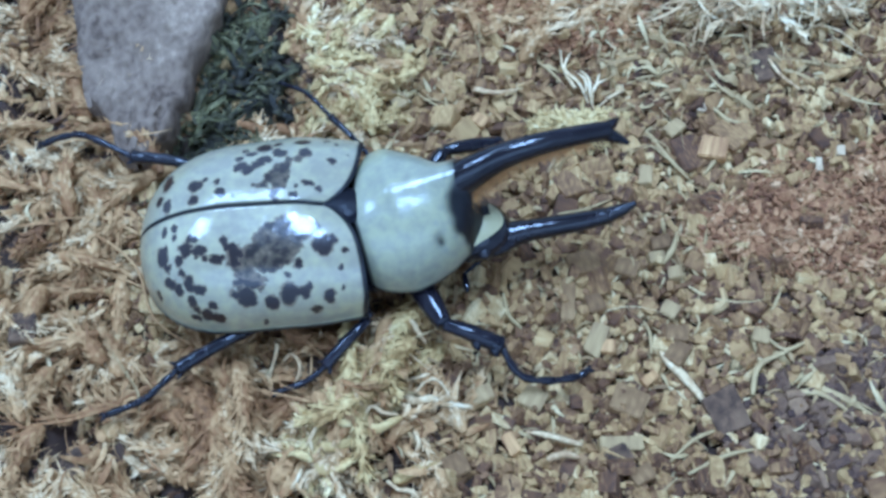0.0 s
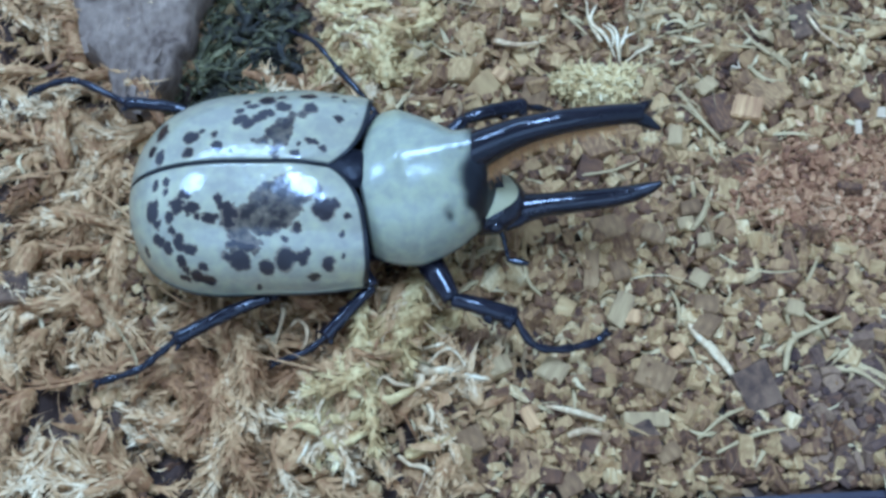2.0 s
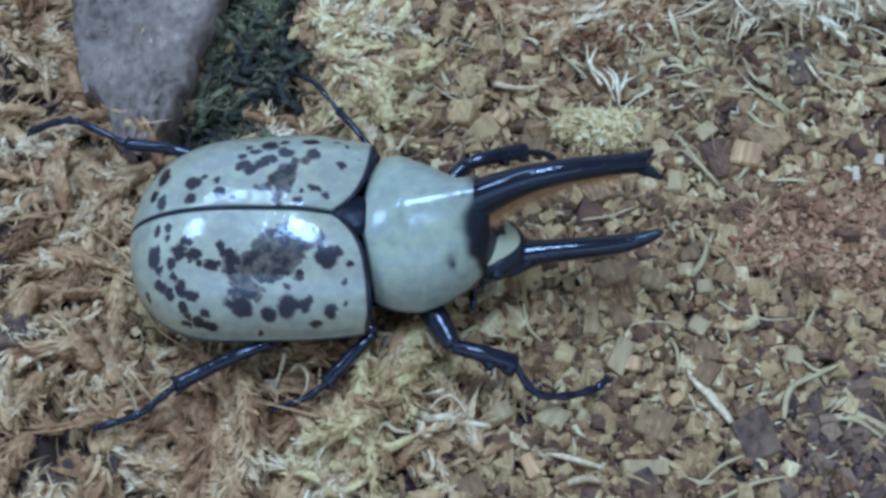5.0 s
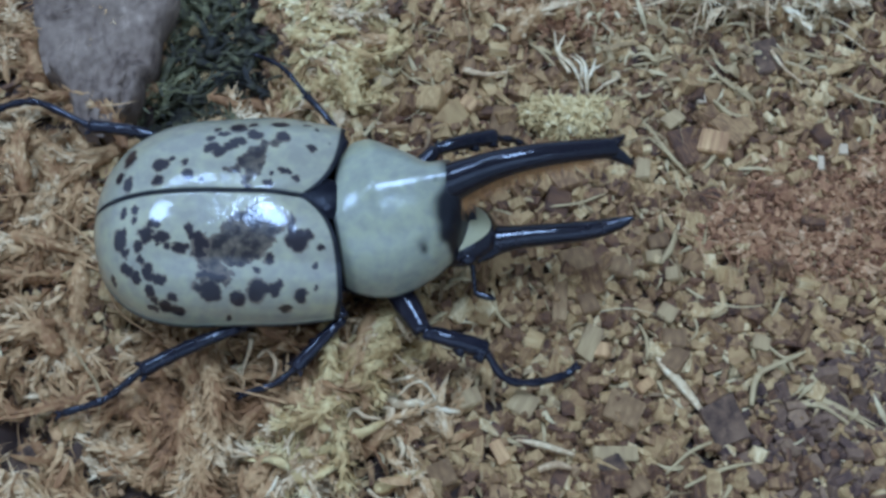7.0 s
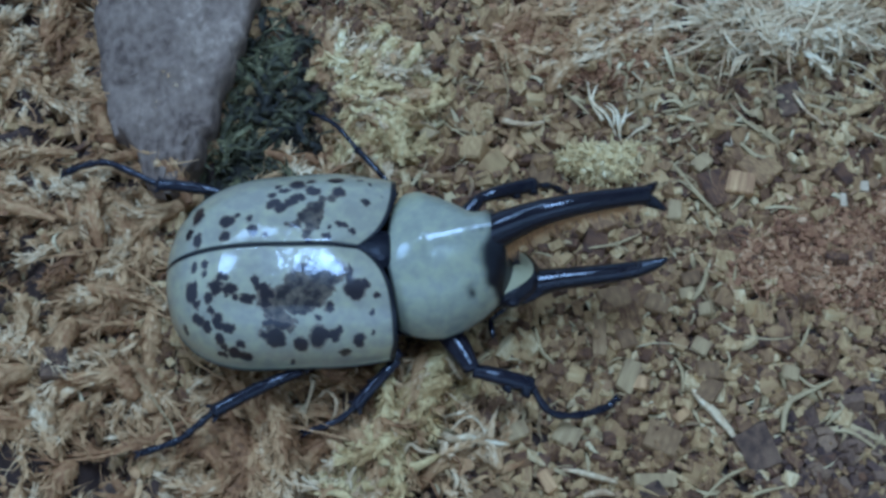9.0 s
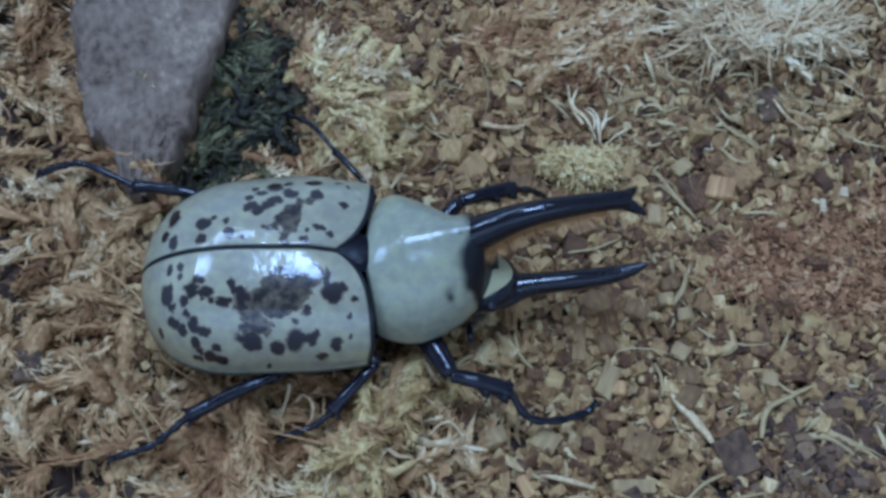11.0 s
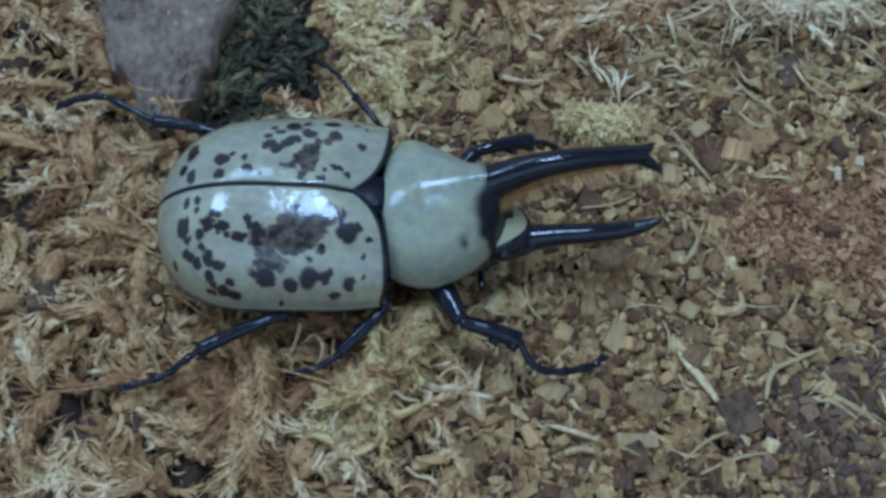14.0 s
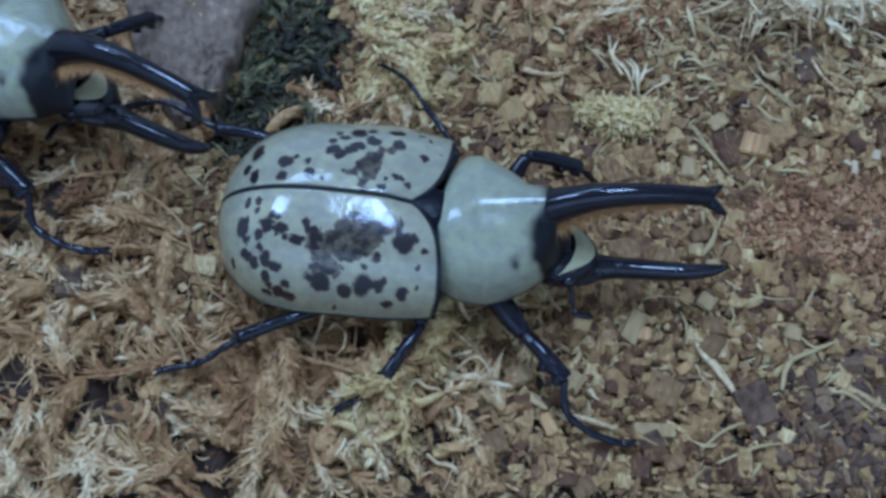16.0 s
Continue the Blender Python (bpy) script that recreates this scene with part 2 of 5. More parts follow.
# ---- what lies where on the ground ----
def mossy(x, y):
    w = wave(x, y, 9) * 8 - 4
    left = (1 - step(-4, 2, x + w + (y + 16) * 0.25)) * (1 - step(-12, -7, y + w * 0.5))
    west = 1 - step(-42, -36, x + w)
    return np.clip(np.maximum(left, west) + 0.9 * near(x, y, -21, 19, 7, 6) + 0.95 * near(x + w * 0.5, y, -12, 31, 9, 16), 0, 1)


def greenish(x, y):
    return np.maximum(near(x, y, -27, 32, 8.5, 17), near(x, y, -32, 18, 8, 7))


def peaty(x, y):
    w = wave(x, y, 8, 2) * 10 - 5
    return np.maximum(near(x + w, y + w * 0.6, 52, 8, 15, 11), np.maximum(near(x + w, y, 17, 41, 15, 9), near(x, y + w, 42, 3, 10, 6)))


def pale_patch(x, y):
    """Where the moss takes a paler tone."""
    return np.clip(near(x, y, -12, 32, 10, 17) + near(x, y, -36, 2, 9, 9) + near(x, y, 17, 41, 16, 9) + 0.5 * near(x, y, -34, -26, 21, 8) + 1.2 * near(x, y, -54, -29, 16, 9) + 0.6 * near(x, y, -57, 15, 9, 10), 0, 1)


def ridge(x, y):
    """The pale bundle that runs from the forefoot towards the front."""
    s = np.clip((-8 - y) / 22, 0, 1)
    return np.exp(-(((x - (-3.6 - 15.5 * s)) / (1.9 + 1.3 * s)) ** 2)) * step(-35, -30, y) * (1 - step(-8, -5, y))


def height(x, y):
    """The litter's top, in millimetres."""
    x, y = np.asarray(x, float), np.asarray(y, float)
    h = (wave(x, y, 6) - 0.5) * 1.2 + (wave(x, y, 22, 1) - 0.5) * 2.0 - 0.6
    lumps = 1 - np.abs(2 * wave(x, y, 8, 3) - 1)
    h = h + mossy(x, y) * (lumps * 5.0 - 3.2 + (wave(x, y, 3.2, 4) - 0.5) * 1.6) - 3.5 * greenish(x, y)
    h = h + 2.4 * ridge(x, y) + 1.5 * near(x, y, 17, 40, 14, 8) + 2.5 * near(x, y, 44, 42, 14, 7) + 1.2 * near(x, y, 21, 21, 7, 3)
    return h


def smooth_ramp(x, xs, ys):
    x = np.asarray(x, float)
    fine = np.linspace(xs[0], xs[-1], 240)
    vals = np.interp(fine, xs, ys)
    k = np.ones(17) / 17
    pad = np.concatenate([np.full(8, vals[0]), vals, np.full(8, vals[-1])])
    return np.interp(x, fine, np.convolve(pad, k, "valid"))


REAR, FRONT = -23.6, 4.2


def elytra_half_width(x, side=-1):
    """Half width of the wing cases; the left one spreads a little further."""
    x = np.asarray(x, float)
    back = np.clip((-11.0 - x) / (-11.0 - REAR), 0, 1)
    spread = 1.035 + 0.075 * np.clip((x + 18) / 14, 0, 1) if side > 0 else 1.0
    return (11.75 - 0.9 * np.clip((x + 4) / 8.2, 0, 1) ** 2) * np.maximum(1 - back ** 2.3, 0) ** (1 / 2.3) * spread


def elytra_heights(x):
    """Height of the suture and of the outer edge."""
    x = np.asarray(x, float)
    back = np.clip((-9.0 - x) / (-9.0 - REAR), 0, 1)
    top = 17.8 - 1.2 * np.clip((x + 5) / 9.2, 0, 1) ** 2 - 9.6 * (1 - np.sqrt(np.maximum(1 - back ** 2.4, 0)))
    edge = 8.8 - 1.2 * np.clip((-5 - x) / 18, 0, 1)
    return top, edge


def elytra_point(x, turn, side):
    """A point of the elytra: station x, turn 0 at the suture, +-pi/2 at the edges."""
    a = elytra_half_width(x, side)
    top, edge = elytra_heights(x)
    s, c = np.sin(turn), np.cos(turn)
    return a * np.sign(s) * np.abs(s) ** 0.95, edge + (top - edge) * np.abs(c) ** 0.88


def elytra_front(y):
    """Where the wing cases end in front: cut away round the scutellum, rounded at the shoulders."""
    y = np.abs(y)
    return 0.1 + 4.6 * (1 - np.exp(-y / 2.8)) - 1.6 * step(10.0, 12.8, y)


# ---- the beetles ----
# marks on the wing cases: place along and across, half length, half width
SPOTS_RIGHT_REAR = [
    (-23.3, -0.3, 0.37, 0.73), (-19.1, -1.8, 0.43, 0.61), (-17.8, -1.7, 0.37, 0.45), (-17.9, -2.9, 0.37, 0.47), (-15.6, -3.6, 0.93, 0.46),
    (-16.4, -4.6, 0.8, 0.81), (-14.8, -5.0, 0.93, 0.56), (-17.2, -5.7, 0.62, 0.63), (-19.5, -4.7, 0.68, 1.06), (-18.8, -6.0, 0.74, 0.54),
    (-19.0, -3.9, 0.37, 0.42), (-11.7, -4.3, 0.43, 0.7), (-14.0, -5.9, 0.49, 0.48), (-15.0, -5.8, 0.25, 0.24), (-12.6, -6.3, 0.8, 0.59),
    (-11.1, -5.1, 0.86, 0.47), (-18.7, -7.5, 0.99, 0.78), (-17.0, -7.1, 0.56, 0.58), (-17.6, -8.5, 0.49, 0.67), (-16.1, -8.3, 0.62, 0.87),
]
SPOTS_RIGHT_SIDE = [
    (-14.9, -9.0, 0.86, 0.61), (-20.4, -7.9, 0.31, 0.81), (-16.1, -9.8, 0.49, 0.76), (-13.5, -10.5, 0.62, 0.55), (-15.6, -10.5, 0.37, 0.53),
    (-15.8, -10.9, 0.49, 0.55), (-14.4, -11.0, 0.74, 0.92), (-13.3, -11.3, 0.74, 0.79), (-9.9, -9.8, 1.36, 0.62), (-9.5, -10.3, 0.99, 1.01),
    (-6.6, -10.7, 0.8, 1.08), (-4.6, -10.2, 0.93, 1.41), (-3.7, -9.9, 0.56, 0.61), (-2.7, -10.0, 0.56, 0.84), (-2.1, -9.5, 0.37, 0.39),
    (0.1, -10.4, 0.68, 0.98), (-1.6, -11.2, 0.62, 0.62), (-3.3, -7.3, 0.56, 0.56), (-4.5, -8.4, 0.43, 0.32), (2.3, -5.7, 0.37, 0.43),
]
SPOTS_RIGHT_FORE = [
    (1.7, -7.8, 0.37, 0.37), (-0.3, -5.4, 1.17, 1.04), (-0.9, -3.9, 0.37, 1.24), (0.8, -4.7, 0.56, 0.56), (-7.8, -11.7, 0.31, 0.59),
    (1.6, -9.6, 0.25, 0.26), (-10.4, -5.9, 0.86, 0.74), (-10.6, -6.9, 0.86, 0.58), (-8.7, -9.0, 1.23, 0.57), (-10.3, -8.7, 0.62, 0.48),
]
SPOTS_LEFT = [
    (-22.6, 3.7, 0.25, 0.7), (-20.1, 2.8, 0.43, 0.81), (-18.9, 1.6, 0.56, 0.95), (-21.0, 6.7, 0.49, 0.82), (-19.1, 5.3, 0.74, 1.41),
    (-15.4, 3.5, 0.86, 0.94), (-14.2, 4.2, 0.37, 0.46), (-12.8, 3.5, 0.43, 0.4), (-15.5, 1.4, 0.62, 0.72), (-12.3, 2.1, 0.56, 0.54),
    (-12.0, 1.4, 0.43, 0.43), (-10.6, 1.3, 0.31, 0.26), (-10.1, 5.7, 0.8, 0.72), (-9.0, 5.0, 0.62, 0.66), (-8.0, 5.8, 0.86, 0.73),
    (-7.1, 6.6, 0.86, 0.67), (-10.1, 7.1, 0.49, 0.44), (-8.8, 7.8, 0.62, 0.46), (-9.6, 8.5, 0.37, 0.35), (-7.3, 8.9, 0.86, 0.94),
]
SPOTS_LEFT_FORE = [
    (-5.8, 8.1, 0.56, 0.59), (-5.6, 9.5, 0.56, 0.47), (-2.7, 9.7, 0.99, 0.59), (-0.3, 11.0, 0.49, 0.35), (0.3, 9.9, 0.37, 0.35),
    (1.2, 10.9, 0.37, 0.35), (1.3, 9.3, 0.25, 0.35), (0.9, 6.0, 0.56, 0.56), (2.9, 7.0, 0.25, 0.21), (-3.5, 0.9, 0.49, 0.41),
    (-3.3, 2.2, 0.31, 0.3), (-1.7, 2.6, 0.74, 0.38), (-0.6, 1.9, 0.37, 0.39), (-5.2, 7.5, 0.74, 0.77), (-2.4, 7.5, 0.74, 0.88),
]
BLOTCH_RIGHT = [
    (-2.9, -3.4, 1.73, 1.27), (-4.7, -3.1, 1.36, 1.29), (-5.9, -3.8, 1.6, 1.26), (-6.8, -4.9, 1.85, 1.36), (-4.0, -5.2, 1.36, 1.46),
    (-5.8, -6.4, 1.98, 1.34), (-8.2, -6.4, 1.54, 1.51), (-10.4, -6.2, 1.23, 1.35), (-9.5, -7.4, 1.36, 1.1), (-8.6, -8.7, 1.48, 0.89),
    (-7.7, -9.2, 0.56, 0.78), (-6.8, -7.4, 1.36, 0.73), (-10.3, -9.1, 0.49, 0.38),
]
BLOTCH_LEFT = [
    (-2.5, 7.4, 0.86, 1.07), (-3.0, 6.4, 0.74, 0.77), (-5.1, 4.7, 1.11, 1.2), (-6.2, 3.7, 1.11, 0.98), (-7.4, 2.5, 0.86, 0.63),
    (-5.2, 2.7, 0.99, 1.06), (-6.1, 1.4, 0.62, 0.75), (-4.2, 6.0, 0.56, 0.81), (-4.4, 3.5, 0.49, 0.63), (-5.9, 0.5, 0.31, 0.56),
]


def mark(me, name, values):
    attr = me.attributes.new(name, "FLOAT", "POINT")
    attr.data.foreach_set("value", np.clip(values, 0, 1).astype(np.float32))


def nearest_mark(p, marks):
    """Least distance to a set of marks, in their own radii, over the shell's surface."""
    best = np.full(len(p), 9.0)
    for sx, sy, rx, ry in marks:
        w = elytra_half_width(sx, sy)
        turn = math.asin(min(abs(sy) / w, 0.999) ** (1 / 0.95)) * np.sign(sy)
        cy, cz = elytra_point(sx, turn, sy)
        best = np.minimum(best, np.hypot((p[:, 0] - sx) / rx, np.hypot(p[:, 1] - cy, p[:, 2] - cz) / ry))
    return best


def elytron(side):
    """One wing case, side +1 or -1, with a rolled rim and a groove at the suture."""
    nx, nt = 230, 150
    xs = REAR + 0.03 + (FRONT - REAR - 0.03) * np.linspace(0, 1, nx) ** 1.15
    turns = np.linspace(0.0, math.pi / 2, nt)
    rows = []
    for x in xs:
        y, z = elytra_point(np.full(nt, x), turns * side, side)
        groove = 0.22 * np.exp(-((np.abs(y) / 0.22) ** 2))
        # the front edge swings back round the scutellum and at the shoulder
        bend = (FRONT - elytra_front(y)) * step(-5.5, FRONT, x)
        rows.append(np.stack([np.full(nt, x) - bend, y, z - groove], 1))
        a = elytra_half_width(x, side)
        _, e = elytra_heights(x)
        rim = [(x, side * (a + 0.28), e - 0.25), (x, side * (a + 0.22), e - 0.7), (x, side * a * 0.9, e - 1.1), (x, side * a * 0.78, e - 0.9)]
        rows[-1] = np.vstack([rows[-1], np.array(rim) - np.array([[bend[-1], 0, 0]])])
    k = nt + 4
    verts = np.vstack(rows)
    i, j = np.meshgrid(np.arange(nx - 1), np.arange(k - 1), indexing="ij")
    a = (i * k + j).ravel()
    quads = np.stack([a, a + 1, a + k + 1, a + k], 1)
    if side < 0:
        quads = quads[:, ::-1]
    me = soup("elytron", verts, quads[:, ::-1], SHELL)
    jitter = np.array([noise.noise_vector(Vector(p) * 0.9) * 0.34 + noise.noise_vector(Vector(p) * 2.6) * 0.22 for p in verts])
    p = verts + jitter
    d = nearest_mark(p, SPOTS_RIGHT_REAR + SPOTS_RIGHT_SIDE + SPOTS_RIGHT_FORE if side < 0 else SPOTS_LEFT + SPOTS_LEFT_FORE)
    mark(me, "spot", 1 - step(0.92, 1.14, d))
    b = nearest_mark(verts + jitter * 1.3, BLOTCH_RIGHT if side < 0 else BLOTCH_LEFT)
    mark(me, "blotch", 1 - step(0.98, 1.10, b))
    rim_of_blotch = np.exp(-(((b - 1.0) / 0.09) ** 2)) * 0.7
    mark(me, "halo", np.maximum((1 - step(1.1, 1.34, d)) * 0.8, rim_of_blotch))
    local = np.tile(np.arange(k), nx)
    at_front = np.repeat(np.linspace(0, 1, nx), k)
    seam = np.maximum(1 - step(0.22, 0.42, np.abs(verts[:, 1])), (local >= nt) * 1.0)
    seam = np.maximum(seam, step(0.978, 0.986, at_front))
    mark(me, "seam", seam)
    return me


PRON_PIVOT = (4.0, 0.0, 12.0)


def pronotum():
    """The domed shield, its front cut black under the horn. Origin at its hind edge."""
    nx, nt = 70, 90
    rows, black = [], []
    for u in np.linspace(0, 1, nx):
        x = -1.0 + 16.2 * u
        a = smooth_ramp(x, [-1.0, 0.0, 1.6, 4.5, 7.0, 9.5, 12.0, 13.8, 15.2], [7.5, 8.4, 9.1, 9.7, 9.3, 8.3, 6.7, 5.0, 3.6])
        far = smooth_ramp(x, [-1.0, 3.0, 5.6, 9.0, 11.7, 13.0, 15.2], [1.08, 1.0, 0.93, 0.73, 0.50, 0.45, 0.45])
        top = smooth_ramp(x, [-1.0, 0.1, 4.0, 8.5, 11.0, 12.4, 13.8, 15.2], [4.0, 4.7, 5.8, 5.8, 5.2, 4.2, 1.4, -2.2])
        edge = smooth_ramp(x, [-1.0, 3.0, 8.0, 15.2], [-2.6, -3.4, -3.0, -3.0])
        for turn in np.linspace(-1.95, 1.95, nt):
            s, c = math.sin(turn), math.cos(turn)
            y = a * (far if s > 0 else 1.0) * np.sign(s) * abs(s) ** (0.95 + 0.15 * step(3.0, 12.0, x))
            z = edge + (top - edge) * (abs(c) ** 0.9 if c > 0 else -0.28 * abs(c))
            crest = 6.0 - 0.30 * y * y - 2.2 * (1 - step(-0.5, 4.0, x)) - 4.0 * step(12.8, 14.2, x)
            if crest > z - 1.2:
                z = 0.5 * (z + crest + math.sqrt((z - crest) ** 2 + 0.3)) - 0.5 * (math.sqrt(1.2 ** 2 + 0.3) - 1.2)
            dent = 0.5 * math.exp(-((x - 8.2) ** 2 + (y + 6.9) ** 2) / 0.35)
            skew = 3.4 * max((y + 2.5) / 11.0, 0) ** 1.5 * max(1 - u * 2.2, 0) ** 1.5
            rows.append((x + skew, y, z - dent))
            wob = noise.noise(Vector((y * 0.7, z * 0.7, 3.0))) * 0.5
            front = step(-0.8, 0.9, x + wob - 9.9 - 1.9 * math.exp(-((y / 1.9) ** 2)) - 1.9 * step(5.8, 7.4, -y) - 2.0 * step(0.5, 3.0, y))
            lower = step(1.50, 1.58, abs(turn))
            pit = math.exp(-((x - 8.2) ** 2 + (y + 6.9) ** 2) / 0.22) * 0.95
            fleck = 0.7 * math.exp(-((x - 10.6) ** 2 + (y + 0.5) ** 2) / 0.1)
            hind = 1 - step(-0.85, -0.55, x)
            black.append(max(front, lower, pit, fleck, hind))
    i, j = np.meshgrid(np.arange(nx - 1), np.arange(nt - 1), indexing="ij")
    a = (i * nt + j).ravel()
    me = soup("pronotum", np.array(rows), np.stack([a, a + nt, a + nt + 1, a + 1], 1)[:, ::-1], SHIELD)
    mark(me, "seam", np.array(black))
    return me


HORN = [(8.6, -0.3, -0.8, 2.2), (10.4, -0.3, 1.7, 2.6), (12.2, -0.2, 3.4, 2.3), (14.6, -0.2, 4.9, 1.95), (18.0, -0.2, 6.3, 1.6), (22.5, -0.2, 6.7, 1.36), (27.0, -0.1, 6.1, 1.2), (29.8, 0, 5.4, 1.18), (31.0, 0, 5.0, 1.2)]


def horn_mesh():
    """The long horn of the shield with its forked tip."""
    prong = [tube([(30.2, 0, 5.3, 1.0), (31.8, s * 0.9, 4.6, 0.75), (33.2, s * 1.9, 4.0, 0.25)], 4, 10) for s in (-1, 1)]
    knee = tube([(13.0, 0, 1.5, 1.6), (15.0, 0, 4.6, 0.9)], 4, 10)
    return mesh_of("horn", *merged(tube(HORN, 8, 18, 1.08), *prong, knee), BLACK)


def horn_hair_mesh():
    """Short orange hair along the horn's underside."""
    c = curve_points(HORN, 20)
    verts, faces = [], []
    for _ in range(3200):
        at = int(rng.integers(44, len(c) - 34))
        row = c[at]
        full = 1 - 0.6 * (at - 44) / (len(c) - 78)
        y = rng.uniform(-0.8, 0.8) * row[3]
        root = np.array([row[0], y, row[2] - row[3] * 0.6])
        tip = root + np.array([rng.normal(0.3, 0.4), y * 1.2 + rng.normal(0, 0.3), -rng.uniform(0.8, 2.3) * full])
        side = np.array([0.06, 0.03, 0])
        b = len(verts)
        verts += [root - side, root + side, tip]
        faces.append((b, b + 1, b + 2))
    return mesh_of("horn_hair", verts, faces, HAIR)


def head_meshes():
    """The head with its pale brow and black horn. Origin at the neck."""
    v, f = ball((2.8, 0, 0.3), (4.9, 4.1, 3.2), 28, 36)
    v = np.array(v)
    head = soup("head", v, np.array(f), BLACK)
    brow_v, brow_f = [], []
    for i in range(25):
        s = -1 + 2 * i / 24
        for j in range(9):
            q = j / 8
            inner, outer = 4.0 - 1.7 * s * s, 6.6 - 3.8 * abs(s) ** 2.0
            x = inner + (outer - inner) * q
            y = s * (3.7 - 0.3 * q)
            dome = max(0.0, 1 - ((x - 2.8) / 5.3) ** 2 - (y / 4.6) ** 2)
            brow_v.append((x, y, 0.55 + 3.25 * math.sqrt(dome)))
    for i in range(24):
        for j in range(8):
            a = i * 9 + j
            brow_f.append((a, a + 9, a + 10, a + 1))
    brow = mesh_of("brow", brow_v, brow_f, CREAM)
    horn = merged(
        tube([(5.2, -0.5, -0.8, 2.2), (7.4, -0.5, -0.3, 1.8), (10.0, -0.3, 0.2, 1.4), (14.0, -0.1, 0.7, 1.3), (18.5, 0.0, 1.8, 1.12), (21.2, 0.1, 3.3, 0.8), (22.7, 0.2, 4.6, 0.28)], 7, 16),
        tube([(19.2, 0.1, 2.4, 0.7), (19.4, 0.1, 3.2, 0.35), (19.8, 0.1, 3.6, 0.1)], 3, 8),
        tube([(5.0, -3.0, 0.2, 0.8), (6.6, -2.2, 0.0, 0.85), (8.4, -0.9, -0.4, 0.8)], 4, 10),
        tube([(5.4, 2.6, -1.0, 0.8), (6.9, 1.4, -0.8, 0.8), (8.2, 0.2, -0.6, 0.8)], 4, 10),
    )
    return head, brow, mesh_of("head_horn", *horn, BLACK)


def antenna_mesh(side):
    """A thin stem and a leafy club, stretched out. Origin at its root beside the mouth."""
    s = side
    stem = tube([(0, 0, 0, 0.36), (0.4, s * 1.2, -0.5, 0.34), (0.7, s * 2.4, -1.1, 0.26), (1.0, s * 3.5, -1.6, 0.24)], 5, 8, knobs=0.15, every=3)
    club = tube([(0.9, s * 3.45, -1.6, 0.28), (1.7, s * 3.6, -1.8, 0.44), (2.7, s * 3.75, -1.8, 0.42), (3.4, s * 3.9, -1.8, 0.2)], 4, 8)
    return mesh_of("antenna", *merged(stem, club), BLACK)


def leg_meshes(joints, sizes, spines):
    """Femur, tibia and tarsus along joints given from the hip; spines: teeth on the tibia."""
    hip, knee, ankle, *foot = [np.array(j, float) for j in joints]
    femur = tube([(*hip, sizes[0]), (*(hip * 0.45 + knee * 0.55), sizes[0] * 1.05), (*knee, sizes[0] * 0.72)], 6, 12)
    d = ankle - knee
    bow = np.array([0, 0, 0.06 * np.linalg.norm(d)])
    shin = [tube([(*knee, sizes[1] * 0.75), (*(knee + d * 0.35 + bow), sizes[1] * 0.9), (*(knee + d * 0.75 + bow * 0.7), sizes[1]), (*ankle, sizes[1] * 1.1)], 6, 12, knobs=0.03, every=4)]
    side = np.cross(d / np.linalg.norm(d), (0, 0, 1.0))
    for place, way, broad in spines:
        root = knee + d * place
        out = side * way * sizes[1]
        shin.append(tube([(*(root + out * 0.3), sizes[1] * 0.6 * broad), (*(root + out * 0.95 + d * 0.03), sizes[1] * 0.42 * broad), (*(root + out * 1.45 + d * 0.08), 0.08)], 3, 8))
    toes = [ankle, *foot]
    tarsus = [tube([(*p, sizes[2]) for p in toes], 10, 9, knobs=0.13, every=7)]
    last, heading = toes[-1], toes[-1] - toes[-2]
    heading = heading / np.linalg.norm(heading)
    wide = np.cross(heading, (0, 0, 1.0))
    for s in (-1, 1):
        tarsus.append(tube([(*last, sizes[2] * 0.7), (*(last + heading * 0.6 + wide * s * 0.35), sizes[2] * 0.5), (*(last + heading * 1.1 + wide * s * 0.4 - np.array([0, 0, 0.5])), 0.06)], 3, 7))
    shift = lambda piece, origin: ([tuple(np.array(p) - origin) for p in piece[0]], piece[1])
    return mesh_of("femur", *shift(femur, hip), LEG_BLACK), mesh_of("tibia", *shift(merged(*shin), knee), LEG_BLACK), mesh_of("tarsus", *shift(merged(*tarsus), knee), LEG_BLACK)


